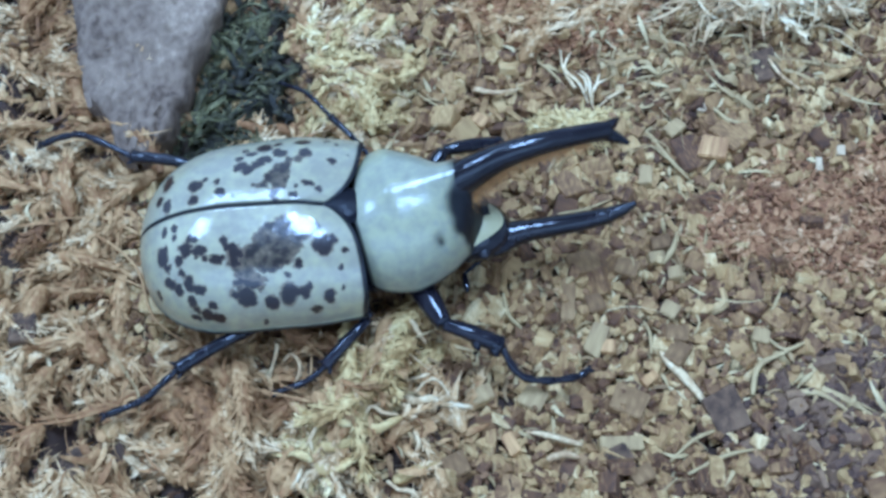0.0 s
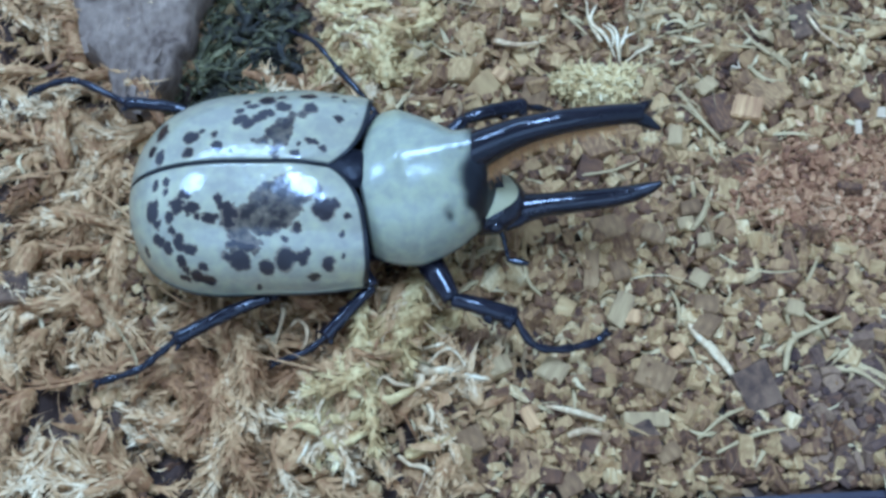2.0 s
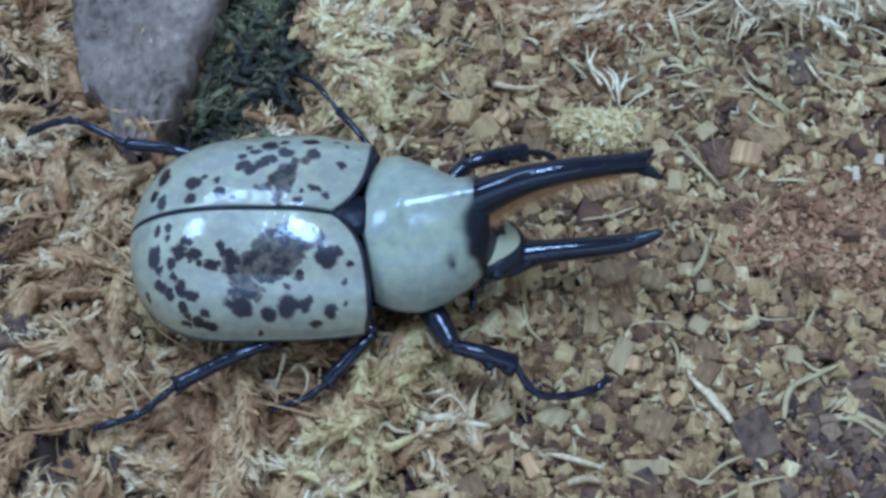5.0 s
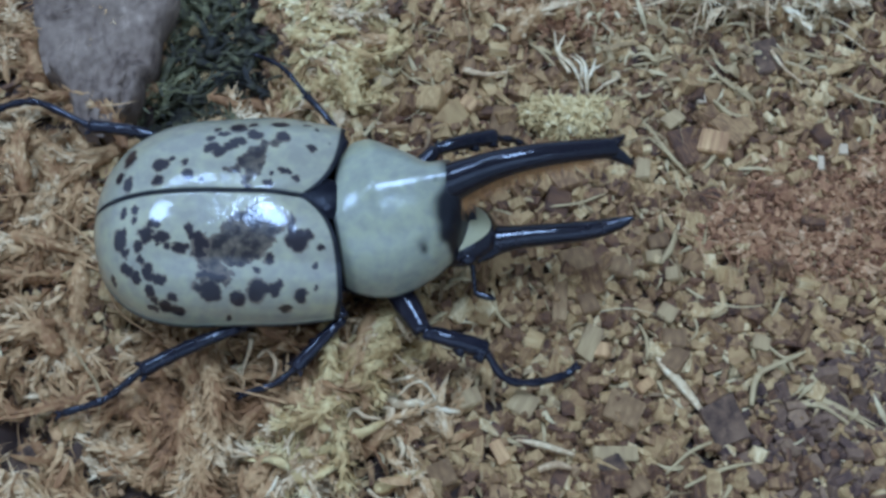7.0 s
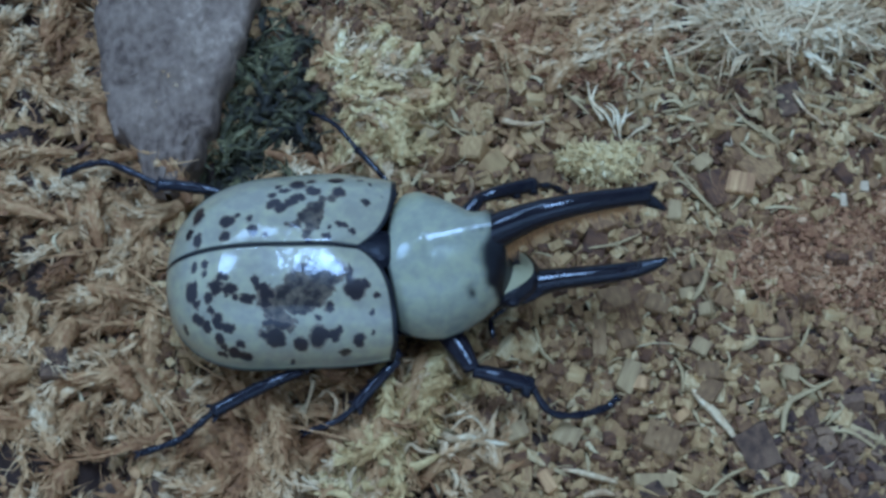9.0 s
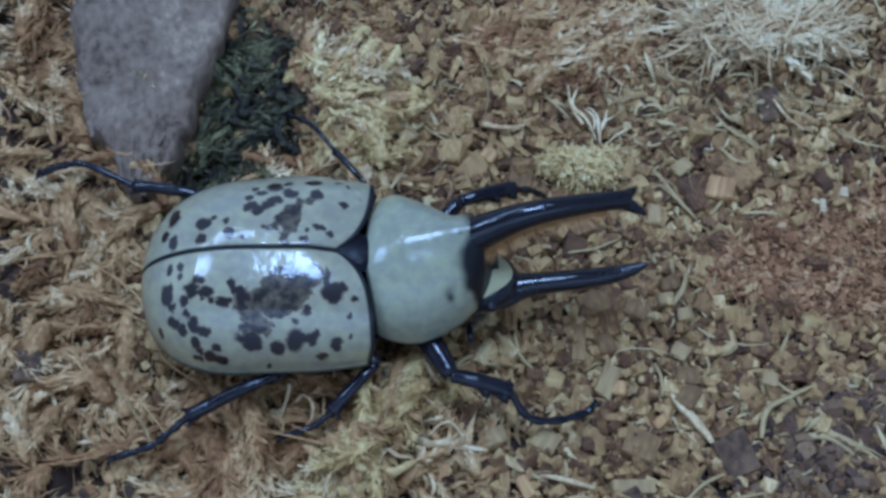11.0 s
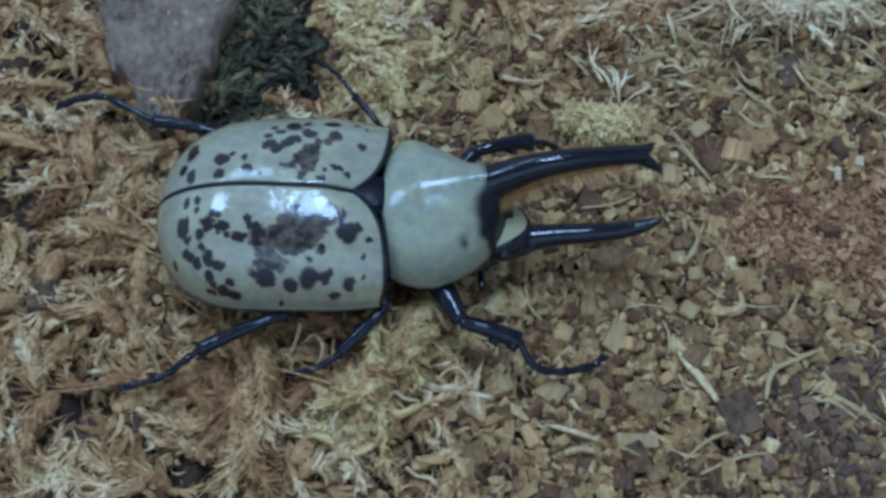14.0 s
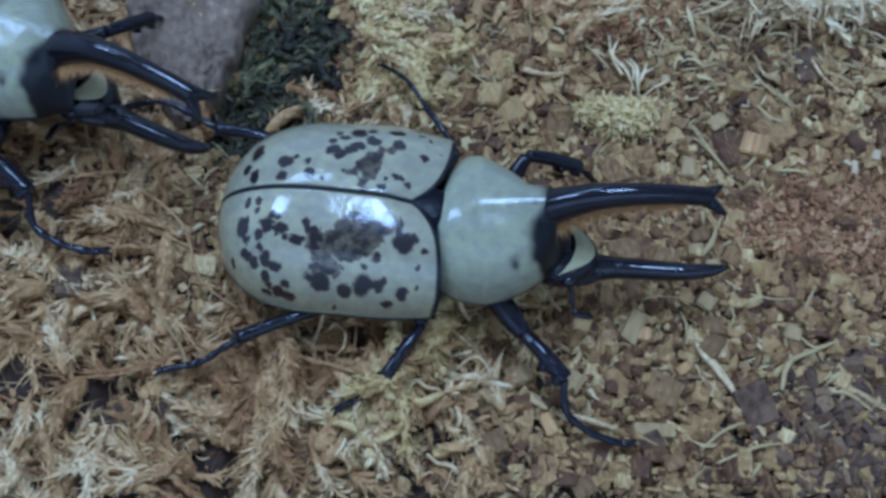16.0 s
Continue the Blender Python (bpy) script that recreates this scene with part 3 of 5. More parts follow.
# joints of the six legs in the beetle's own space
LEGS = {
    "front_right": ([(9.5, -4.5, 6.5), (13.6, -11.9, 6.6), (20.6, -13.6, 5.4), (22.9, -16.2, 3.5), (26.2, -16.4, 2.5), (29.9, -15.3, 1.8), (31.3, -14.2, 1.5)], (1.5, 1.12, 0.5)),
    "middle_right": ([(1.0, -5.5, 6.5), (4.6, -10.6, 7.2), (-0.6, -15.8, 5.4), (-3.0, -17.3, 4.4), (-6.5, -18.1, 3.1)], (1.1, 0.8, 0.42)),
    "hind_right": ([(-4.0, -6.5, 6.5), (-7.0, -11.8, 7.2), (-17.4, -16.4, 6.0), (-19.6, -17.9, 5.0), (-21.8, -19.3, 4.2), (-26.3, -20.4, 3.0)], (1.2, 0.84, 0.44)),
    "front_left": ([(9.5, 4.5, 6.5), (15.2, 10.8, 8.0), (22.4, 13.6, 6.2), (25.0, 14.4, 4.2), (27.0, 14.6, 2.0)], (1.15, 1.0, 0.46)),
    "middle_left": ([(1.0, 5.5, 6.0), (4.4, 13.2, 5.4), (-0.4, 19.6, 5.2), (-3.6, 24.0, 4.6), (-7.2, 27.7, 1.8)], (0.75, 0.42, 0.32)),
    "hind_left": ([(-4.0, 6.5, 6.5), (-17.4, 12.2, 7.4), (-25.8, 13.9, 6.8), (-32.0, 17.4, 6.0), (-35.1, 18.1, 5.0), (-38.8, 17.8, 3.2)], (1.2, 0.8, 0.46)),
}
SPINES = {"front": [(0.60, 1, 1.5), (0.92, 1, 1.6)], "middle": [(0.5, 1, 1), (0.97, 1, 1), (0.97, -1, 1)], "hind": [(0.45, 1, 1), (0.97, 1, 1), (0.97, -1, 1)]}


def build_beetle(label):
    root = tagged(new("beetle"), label, "beetle", "horned beetles")
    root.empty_display_size = 0.005
    part("elytron", elytron(1), root, "pale grey-green wing case with brown blotches")
    part("elytron", elytron(-1), root, "pale grey-green wing case with brown blotches")
    scut = ball((1.5, 0, 15.8), (3.3, 2.9, 0.85), 16, 20)
    sv = np.array(scut[0])
    sv[:, 1] *= np.clip((sv[:, 0] + 1.6) / 4.6, 0.02, 1.0)
    part("scutellum", mesh_of("scutellum", sv, scut[1], DULL_BLACK), root, "small black glossy triangle between the wing cases")
    body = merged(ball((-8.5, 0, 7.6), (13.6, 10.4, 4.6), 24, 32), ball((6.0, 0, 8.8), (8.4, 8.0, 4.8), 20, 28))
    part("abdomen", mesh_of("abdomen", *body, BLACK), root, "black glossy underside")
    shield = part("pronotum", pronotum(), root, "smooth pale grey-green shield", PRON_PIVOT, (0, 0, 11.5))
    part("horn", horn_mesh(), shield, "long black forked horn")
    part("horn_hair", horn_hair_mesh(), shield, "orange hair fringe under the horn")
    head_me, brow_me, head_horn_me = head_meshes()
    head = part("head", head_me, root, "black head", (14.6, -0.2, 7.6), (0, 0, 0))
    part("brow", brow_me, head, "cream yellow brow")
    part("head_horn", head_horn_me, head, "black upcurved head horn")
    for s in (-1, 1):
        part("eye", mesh_of("eye", *ball((4.0, s * 3.5, 1.0), (0.95, 0.85, 0.85), 10, 14), BLACK), head)
        part("antenna", antenna_mesh(s), head, "", (4.6, s * 2.4, -1.4), (0, 0, s * 75))
    legs = {}
    for name, (joints, sizes) in LEGS.items():
        hip = np.array(joints[0])
        meshes = leg_meshes(joints, sizes, SPINES[name.split("_")[0]])
        femur = part("femur", meshes[0], root, "", hip)
        tibia = part("tibia", meshes[1], root, "", joints[1])
        part("tarsus", meshes[2], tibia)
        legs[name] = (femur, tibia)
    return root, shield, head, legs


def parts_of(root):
    kids = [o for o in root.children]
    pick = lambda word: [o for o in kids if o.name.split(".")[0] == word]
    return pick("pronotum")[0], pick("head")[0], list(zip(pick("femur"), pick("tibia")))


beetle, shield, head, legs = build_beetle("pale spotted horned beetle standing on moss and chips")
beetle.matrix_basis = pose(-14 * MM, 1 * MM, 0)
second = copy_thing(beetle, pose(-130 * MM, 55 * MM, 0, 0, 0, -20))
tagged(second, "second pale horned beetle walking in past the bark")


# ---- room, table and tray ----
def box_mesh(name, x0, x1, y0, y1, z0, z1, mat, bevel=0.0):
    bm = bmesh.new()
    bmesh.ops.create_cube(bm, size=1.0)
    for v in bm.verts:
        v.co = Vector(((x0 + x1) / 2 + v.co.x * (x1 - x0), (y0 + y1) / 2 + v.co.y * (y1 - y0), (z0 + z1) / 2 + v.co.z * (z1 - z0)))
    if bevel:
        bmesh.ops.bevel(bm, geom=bm.edges[:], offset=bevel, segments=3, affect="EDGES")
    me = bpy.data.meshes.new(name)
    bm.to_mesh(me)
    bm.free()
    me.materials.append(mat)
    return me


def structure(name, me, label, category):
    return tagged(new(name, me), label, category, kind="structure")


structure("floor", box_mesh("floor", -2.2, 2.2, -3.6, 2.4, -0.95, -0.80, WOOD), "plain wooden room floor", "floor")
structure("ceiling", box_mesh("ceiling", -2.2, 2.2, -3.6, 2.4, 1.95, 2.05, WALL), "plain pale room ceiling", "ceiling")
structure("wall_north", box_mesh("wall_north", -2.2, 2.2, 2.3, 2.4, -0.80, 1.95, WALL), "plain pale room wall", "wall")
structure("wall_south", box_mesh("wall_south", -2.2, 2.2, -3.6, -3.5, -0.80, 1.95, WALL), "plain pale room wall", "wall")
structure("wall_west", box_mesh("wall_west", -2.2, -2.1, -3.5, 2.3, -0.80, 1.95, WALL), "plain pale room wall", "wall")
structure("wall_east", box_mesh("wall_east", 2.1, 2.2, -3.5, 2.3, -0.80, 1.95, WALL), "plain pale room wall", "wall")

table = tagged(new("table"), "wooden table under the litter tray", "table")
table.location = (0, 0.05, -0.80)
tops = [("tabletop", box_mesh("tabletop", -0.6, 0.6, -0.4, 0.4, 0.745, 0.775, WOOD, 0.004))]
for sx in (-0.55, 0.55):
    for sy in (-0.35, 0.35):
        tops.append(("leg", box_mesh("table_leg", sx - 0.03, sx + 0.03, sy - 0.03, sy + 0.03, 0.0, 0.745, WOOD, 0.003)))
for name, me in tops:
    new(name, me).parent = table

TRAY_TURN = 2.7
tray = tagged(new("tray"), "dark purple-black plastic tray filled with litter", "tray")
tray.matrix_basis = pose(0, 0, 0, 0, 0, TRAY_TURN)
for name, box in (("tray_floor", (-0.158, 0.158, -0.033, 0.176, -0.025, -0.019)), ("rim", (-0.158, 0.158, -0.0395, -0.0334, -0.025, 0.0010)), ("rim", (-0.158, 0.158, 0.1765, 0.182, -0.025, 0.014)),
                  ("rim", (-0.164, -0.1585, -0.040, 0.182, -0.025, 0.014)), ("rim", (0.1585, 0.164, -0.040, 0.182, -0.025, 0.014))):
    new(name, box_mesh(name, *box, TRAY, 0.0012)).parent = tray

# ---- the ground of litter ----
gx, gy = np.linspace(-150, 150, 301), np.linspace(-33.2, 165, 200)
X, Y = np.meshgrid(gx, gy, indexing="ij")
Z = height(X, Y) - 0.9 + (wave(X, Y, 1.6, 5) - 0.5) * 0.8
lay = pose(0, 0, 0, 0, 0, TRAY_TURN).to_3x3()
i, j = np.meshgrid(np.arange(300), np.arange(199), indexing="ij")
a = (i * 200 + j).ravel()
turned = np.stack([X, Y, Z], -1).reshape(-1, 3) @ np.array(lay).T
ground = structure("ground", soup("ground", turned, np.stack([a, a + 200, a + 201, a + 1], 1), SOIL), "dark brown soil under chips and moss", "soil")


def scatter(n, density, x0=-82, x1=82, y0=-37, y1=72):
    """Places with a density from 0 to 1."""
    out = np.zeros((0, 2))
    while len(out) < n:
        p = rng.random((n * 2, 2)) * (x1 - x0, y1 - y0) + (x0, y0)
        front = p[:, 1] > -32.3 + p[:, 0] * 0.047
        out = np.vstack([out, p[front & (rng.random(len(p)) < density(p[:, 0], p[:, 1]))]])
    return out[:n]


def turns(n, tilt):
    """Random turns: any heading, tipped by about tilt degrees."""
    h, t, r = rng.random(n) * 2 * math.pi, rng.normal(0, radians(tilt), n), rng.normal(0, radians(tilt), n)
    ch, sh, ct, st, cr, sr = np.cos(h), np.sin(h), np.cos(t), np.sin(t), np.cos(r), np.sin(r)
    o, l = np.zeros(n), np.ones(n)
    zr = np.stack([np.stack([ch, -sh, o], 1), np.stack([sh, ch, o], 1), np.stack([o, o, l], 1)], 1)
    xr = np.stack([np.stack([l, o, o], 1), np.stack([o, ct, -st], 1), np.stack([o, st, ct], 1)], 1)
    yr = np.stack([np.stack([cr, o, sr], 1), np.stack([o, l, o], 1), np.stack([-sr, o, cr], 1)], 1)
    return zr @ xr @ yr


def chip_shapes(n, lengths, slim=(0.55, 1.0), thick=(0.25, 0.6)):
    """n broken chips: five- or six-cornered slabs with worn edges; 24 points and 19 faces of quads each."""
    corners = 6
    # a four-cornered outline with two broken corners
    ang = np.array([0.25, 0.5, 0.75, 1.25, 1.62, 1.78]) * math.pi + rng.uniform(-0.16, 0.16, (n, corners))
    rad = rng.uniform(0.88, 1.12, (n, corners))
    rad = rad / np.maximum(np.abs(np.cos(ang)), np.abs(np.sin(ang)))
    size = lengths[:, None] / 2
    x, y = rad * np.cos(ang) * size, rad * np.sin(ang) * size * rng.uniform(*slim, (n, 1))
    h = lengths[:, None] * rng.uniform(*thick, (n, 1)) / 2
    rings = []
    for grow, lift in ((0.88, -1.0), (1.0, -0.75), (1.0, 0.74), (0.89, 1.0)):
        z = h * lift + rng.normal(0, 0.10, (n, corners)) * h
        rings.append(np.stack([x * grow, y * grow, np.broadcast_to(z, x.shape)], -1))
    verts = np.concatenate(rings, 1)
    faces = []
    for r in range(3):
        for k in range(corners):
            faces.append((r * 6 + k, r * 6 + (k + 1) % 6, r * 6 + 6 + (k + 1) % 6, r * 6 + 6 + k))
    faces += [(18, 19, 20, 21), (18, 21, 22, 23), (3, 2, 1, 0), (5, 4, 3, 0)]
    return verts, np.array(faces)


def lay_chips(places, lengths, tilt, lift, slim=(0.55, 1.0), thick=(0.25, 0.6)):
    n = len(places)
    v, f = chip_shapes(n, lengths, slim, thick)
    v = np.einsum("nij,nkj->nki", turns(n, tilt), v)
    v[..., :2] += places[:, None]
    v[..., 2] += (height(places[:, 0], places[:, 1]) + rng.uniform(lift[0], lift[1], n))[:, None]
    k = v.shape[1]
    return v.reshape(-1, 3), (f[None] + (np.arange(n) * k)[:, None, None]).reshape(-1, 4)


def stuff(name, verts, faces, mat, label, category, smooth=True):
    return tagged(new(name, soup(name, verts, faces, mat, smooth)), label, category, kind="stuff")


def chippy(x, y):
    return np.clip(1 - 0.85 * mossy(x, y) - 0.9 * greenish(x, y) - 0.4 * peaty(x, y), 0.10, 1)


n = 11000
lengths = np.clip(rng.lognormal(0.40, 0.38, n), 0.7, 4.4)
stuff("coconut_chips", *lay_chips(scatter(n, chippy), lengths, 32, (-1.1, 0.6), (0.4, 1.0), (0.3, 0.62)), CHIP, "loose tan and brown coconut husk chips", "husk chips", False)
n = 4200
stuff("husk_slivers", *lay_chips(scatter(n, chippy), np.clip(rng.lognormal(0.95, 0.3, n), 1.4, 5.5), 24, (-0.5, 0.6), (0.16, 0.4), (0.1, 0.26)), CHIP, "thin tan husk slivers among the chips", "husk slivers", False)
n = 9000
stuff("peat_crumbs", *lay_chips(scatter(n, lambda x, y: np.clip(chippy(x, y) + 0.2, 0, 1)), np.clip(rng.lognormal(-0.25, 0.35, n), 0.35, 1.6), 40, (-0.8, 0.6), (0.4, 1.0)), CRUMB, "fine brown peat and husk crumbs", "crumbs", False)
n = 5200
stuff("red_peat", *lay_chips(scatter(n, peaty), np.clip(rng.lognormal(-0.15, 0.4, n), 0.3, 2.2), 45, (-0.6, 1.2), (0.3, 0.9)), PEAT, "crumbly reddish brown peat", "peat", False)


def leaves(start, heading, rise, length, width, curl, arch, fold=0.35, n=7, tilt=None):
    """Thin tapering strips, folded along the middle, all at once."""
    m = len(start)
    s = np.linspace(0, 1, n)
    ang = heading[:, None] + curl[:, None] * s
    dx, dy = np.cos(ang), np.sin(ang)
    seg = length[:, None] / (n - 1)
    x = start[:, :1] + np.concatenate([np.zeros((m, 1)), np.cumsum(dx[:, :-1] * seg, 1)], 1)
    y = start[:, 1:2] + np.concatenate([np.zeros((m, 1)), np.cumsum(dy[:, :-1] * seg, 1)], 1)
    z = start[:, 2:3] + rise[:, None] * s * length[:, None] + arch[:, None] * 4 * s * (1 - s)
    taper = np.minimum(1, 3.0 * s + 0.35) * (1 - s ** 3 * 0.9)
    w = width[:, None] * taper
    roll = rng.uniform(-0.9, 0.9, (m, 1)) + rng.uniform(-1.2, 1.2, (m, 1)) * s if tilt is None else tilt[:, None] + rng.normal(0, 0.5, (m, 1)) * s
    nx, ny, nz = -dy * np.cos(roll), dx * np.cos(roll), np.sin(roll)
    left = np.stack([x + nx * w, y + ny * w, z + nz * w], -1)
    right = np.stack([x - nx * w, y - ny * w, z - nz * w], -1)
    mid = np.stack([x, y, z + fold * w], -1)
    v = np.stack([left, mid, right], 2).reshape(m, n * 3, 3)
    f = []
    for i in range(n - 1):
        for k in range(2):
            a = i * 3 + k
            f.append((a, a + 3, a + 4, a + 1))
    f = np.array(f)
    return v.reshape(-1, 3), (f[None] + (np.arange(m) * n * 3)[:, None, None]).reshape(-1, 4)


def sprigs(count, per, density, reach, length, width, lift=(0.0, 1.5), spread=0.7, arch=0.5, bounds=None):
    """Tufts of strips that lie alike within a tuft."""
    c = scatter(count, density, *(bounds or (-82, 82, -37, 72)))
    flow = wave(c[:, 0], c[:, 1], 14, 8) * 9 + rng.normal(0, 0.7, count)
    which = np.repeat(np.arange(count), per)
    m = len(which)
    p = c[which] + rng.normal(0, reach, (m, 2))
    z = height(p[:, 0], p[:, 1]) + rng.uniform(*lift, m) - 0.4
    head_ = flow[which] + rng.normal(0, spread, m)
    ln = rng.lognormal(math.log(length), 0.4, m)
    return leaves(np.column_stack([p, z]), head_, rng.normal(0.05, 0.16, m), ln, width * rng.lognormal(0, 0.35, m), rng.normal(0, 1.1, m), rng.normal(arch, 0.4, m))


def toned(ob, tones):
    """Holds a chance tone for each strip, shared within its tuft."""
    attr = ob.data.attributes.new("tone", "FLOAT", "POINT")
    attr.data.foreach_set("value", np.repeat(tones, len(ob.data.vertices) // len(tones)).astype(np.float32))
    return ob


def ropes(count, per, density, long, thick, leaf, width, lift, mat, name, label, spread=0.5, bounds=None, heading=None, stray=0.7, tint=0.0, arch=1.0):
    """Sphagnum: bent, tapering shoots, each a felted core wrapped in small leaves that overlap along it."""
    c = scatter(count, density, *(bounds or (-82, 82, -37, 72)))
    flow = wave(c[:, 0], c[:, 1], 10, 8) * 12 + rng.normal(0, stray, count) if heading is None else heading + rng.normal(0, stray, count)
    bend = rng.normal(0, 0.9, count)
    ln, fat = long * rng.lognormal(0, 0.3, count), thick * rng.lognormal(0, 0.22, count)
    tip = rng.normal(0, 0.10, count) * ln
    base = height(c[:, 0], c[:, 1]) + rng.uniform(*lift, count)
    hump = arch * rng.uniform(0.0, 1.6, count)

    def axis(k, s):
        ang = flow[k] + bend[k] * (s - 0.5)
        along, off = (s - 0.5) * ln[k], bend[k] * ln[k] * 0.5 * (s - 0.5) ** 2
        x = c[k, 0] + np.cos(flow[k]) * along - np.sin(flow[k]) * off
        y = c[k, 1] + np.sin(flow[k]) * along + np.cos(flow[k]) * off
        z = base[k] + hump[k] * 4 * s * (1 - s) + tip[k] * (s - 0.5)
        return np.stack([x, y, z], -1), ang, fat[k] * (1.15 - 0.8 * s) * np.minimum(1, 4 * s + 0.35)

    which = np.repeat(np.arange(count), per)
    m = len(which)
    s = rng.random(m) ** 0.9
    p, ang, r = axis(which, s)
    turn = rng.uniform(-1.9, 1.9, m)
    p = p + np.stack([-np.sin(ang) * np.sin(turn) * r, np.cos(ang) * np.sin(turn) * r, np.cos(turn) * r * 0.8], -1) * 0.8
    open_ = spread * rng.lognormal(0, 0.35, m)
    size = leaf * rng.lognormal(0, 0.35, m)
    v, f = leaves(p, ang + open_ * np.sin(turn) + rng.normal(0, 0.22, m), open_ * 0.5 * np.cos(turn) + rng.normal(-0.05, 0.12, m), size, width * rng.lognormal(0, 0.35, m), rng.normal(0, 1.1, m), rng.normal(0.06, 0.1, m) * leaf, 0.3, 4, -turn)
    own = np.clip(rng.random(count) * 0.5 + wave(c[:, 0], c[:, 1], 7, 5) * 0.7 - 0.14 + 0.45 * pale_patch(c[:, 0], c[:, 1]), 0, 1)
    toned(stuff(name, v, f, mat, label, "moss"), np.clip(own[which] * 0.62 + (wave(p[:, 0], p[:, 1], 3.0, 12) - 0.5) * 0.8 + 0.24 + tint + rng.random(m) * 0.18 + 0.2 * (s - 0.5), 0, 1))
    rings, sides = 10, 9
    k, q, a = np.meshgrid(np.arange(count), np.linspace(0, 1, rings), np.arange(sides) / sides * 2 * math.pi, indexing="ij")
    k, q, a = k.ravel(), q.ravel(), a.ravel()
    p, ang, r = axis(k, q)
    r = r * rng.uniform(0.6, 1.0, len(r))
    p = p + np.stack([-np.sin(ang) * np.cos(a) * r, np.cos(ang) * np.cos(a) * r, np.sin(a) * r * 0.8], -1)
    i, j = np.meshgrid(np.arange(rings - 1), np.arange(sides), indexing="ij")
    quad = np.stack([i * sides + j, i * sides + (j + 1) % sides, (i + 1) * sides + (j + 1) % sides, (i + 1) * sides + j], -1).reshape(-1, 4)
    faces = (quad[None] + (np.arange(count) * rings * sides)[:, None, None]).reshape(-1, 4)
    toned(stuff(name + "_cores", p, faces, mat, label.replace("leafy", "felted"), "moss"), np.clip(own * 0.6 + 0.1 + tint, 0, 1))


def threads(count, per, density, reach, length, width, lift, mat, name, label, spread=0.9, arch=0.3, bounds=None):
    v, f = sprigs(count, per, density, reach, length, width, lift, spread, arch, bounds)
    ob = stuff(name, v, f, mat, label, "fibres")
    return toned(ob, np.clip(np.repeat(rng.random(count), per) * 0.6 + rng.random(count * per) * 0.4, 0, 1))


def tufted(x, y):
    return mossy(x, y) * step(0.36, 0.58, wave(x, y, 5, 9))


def matted(x, y):
    """Where the orange matted peat makes lumps."""
    return np.maximum(near(x, y, 17, 41, 16, 8), 0.7 * near(x, y, -12, 36, 9, 7))


ropes(450, 130, tufted, 8.0, 1.15, 1.3, 0.16, (-1.6, 1.5), MOSS, "dry_moss", "dry orange-tan sphagnum moss in leafy shoots", 0.34)
ropes(90, 150, tufted, 10.0, 1.0, 1.2, 0.17, (-1.0, 1.2), MOSS, "moss_stems", "long tan sphagnum stems in leafy shoots", 0.4, tint=0.03)
ropes(60, 90, lambda x, y: mossy(x, y) * near(x, y, -12, 31, 10, 17), 6.0, 1.0, 1.0, 0.22, (-0.4, 1.8), YELLOW_MOSS, "yellow_moss", "yellowish sphagnum moss in leafy shoots", 0.5, tint=-0.1)
ropes(190, 44, mossy, 5.0, 0.55, 1.2, 0.15, (0.0, 2.2), MOSS, "moss_tips", "thin pale leafy moss shoots", 0.42, tint=0.12)
threads(160, 1, mossy, 1.8, 3.4, 0.30, (0.2, 2.2), MOSS, "moss_husks", "broad papery husks lying in the moss", 1.2, 0.5)
threads(330, 4, tufted, 1.8, 4.6, 0.12, (-0.2, 1.8), MOSS, "moss_fibres", "loose thin fibres of dry moss")
threads(240, 6, tufted, 1.5, 2.6, 0.40, (-0.3, 1.4), MOSS, "moss_flakes", "broken papery flakes among dry moss")
ropes(120, 44, greenish, 5.0, 0.7, 1.5, 0.22, (-1.4, 1.2), GREEN, "green_moss", "dark damp green moss in leafy shoots", 0.7, tint=-0.08)
threads(120, 5, greenish, 1.8, 3.6, 0.15, (-0.6, 2.0), GREEN, "green_fibres", "dark green moss stems beside the bark")
threads(800, 4, lambda x, y: chippy(x, y) * 0.8 + 0.1 * peaty(x, y), 1.8, 2.7, 0.24, (-0.3, 0.6), STRAW, "straw_shreds", "pale shredded fibres among the chips", 1.1)
threads(130, 5, lambda x, y: near(x, y, 36, 36, 30, 13) + 0.3 * near(x, y, 50, -16, 14, 12), 1.6, 2.5, 0.32, (-0.1, 1.2), STRAW, "husk_shreds", "broad pale husk shreds over the chips", 0.9, 0.5)
threads(280, 2, lambda x, y: chippy(x, y), 1.8, 5.0, 0.09, (0.0, 0.7), STRAW, "straw_threads", "thin pale threads over the chips", 1.1)
threads(460, 10, peaty, 1.5, 2.4, 0.12, (-0.4, 1.0), PEAT, "peat_fibres", "reddish matted peat fibres")
ropes(120, 80, matted, 6.0, 0.9, 1.2, 0.18, (-0.8, 1.0), MOSS, "matted_peat", "orange-brown matted peat in leafy shoots", 0.5, heading=0.15, stray=0.5, tint=-0.05)


def crown_clump(x, y):
    return near(x, y, 46, 43, 13, 6)


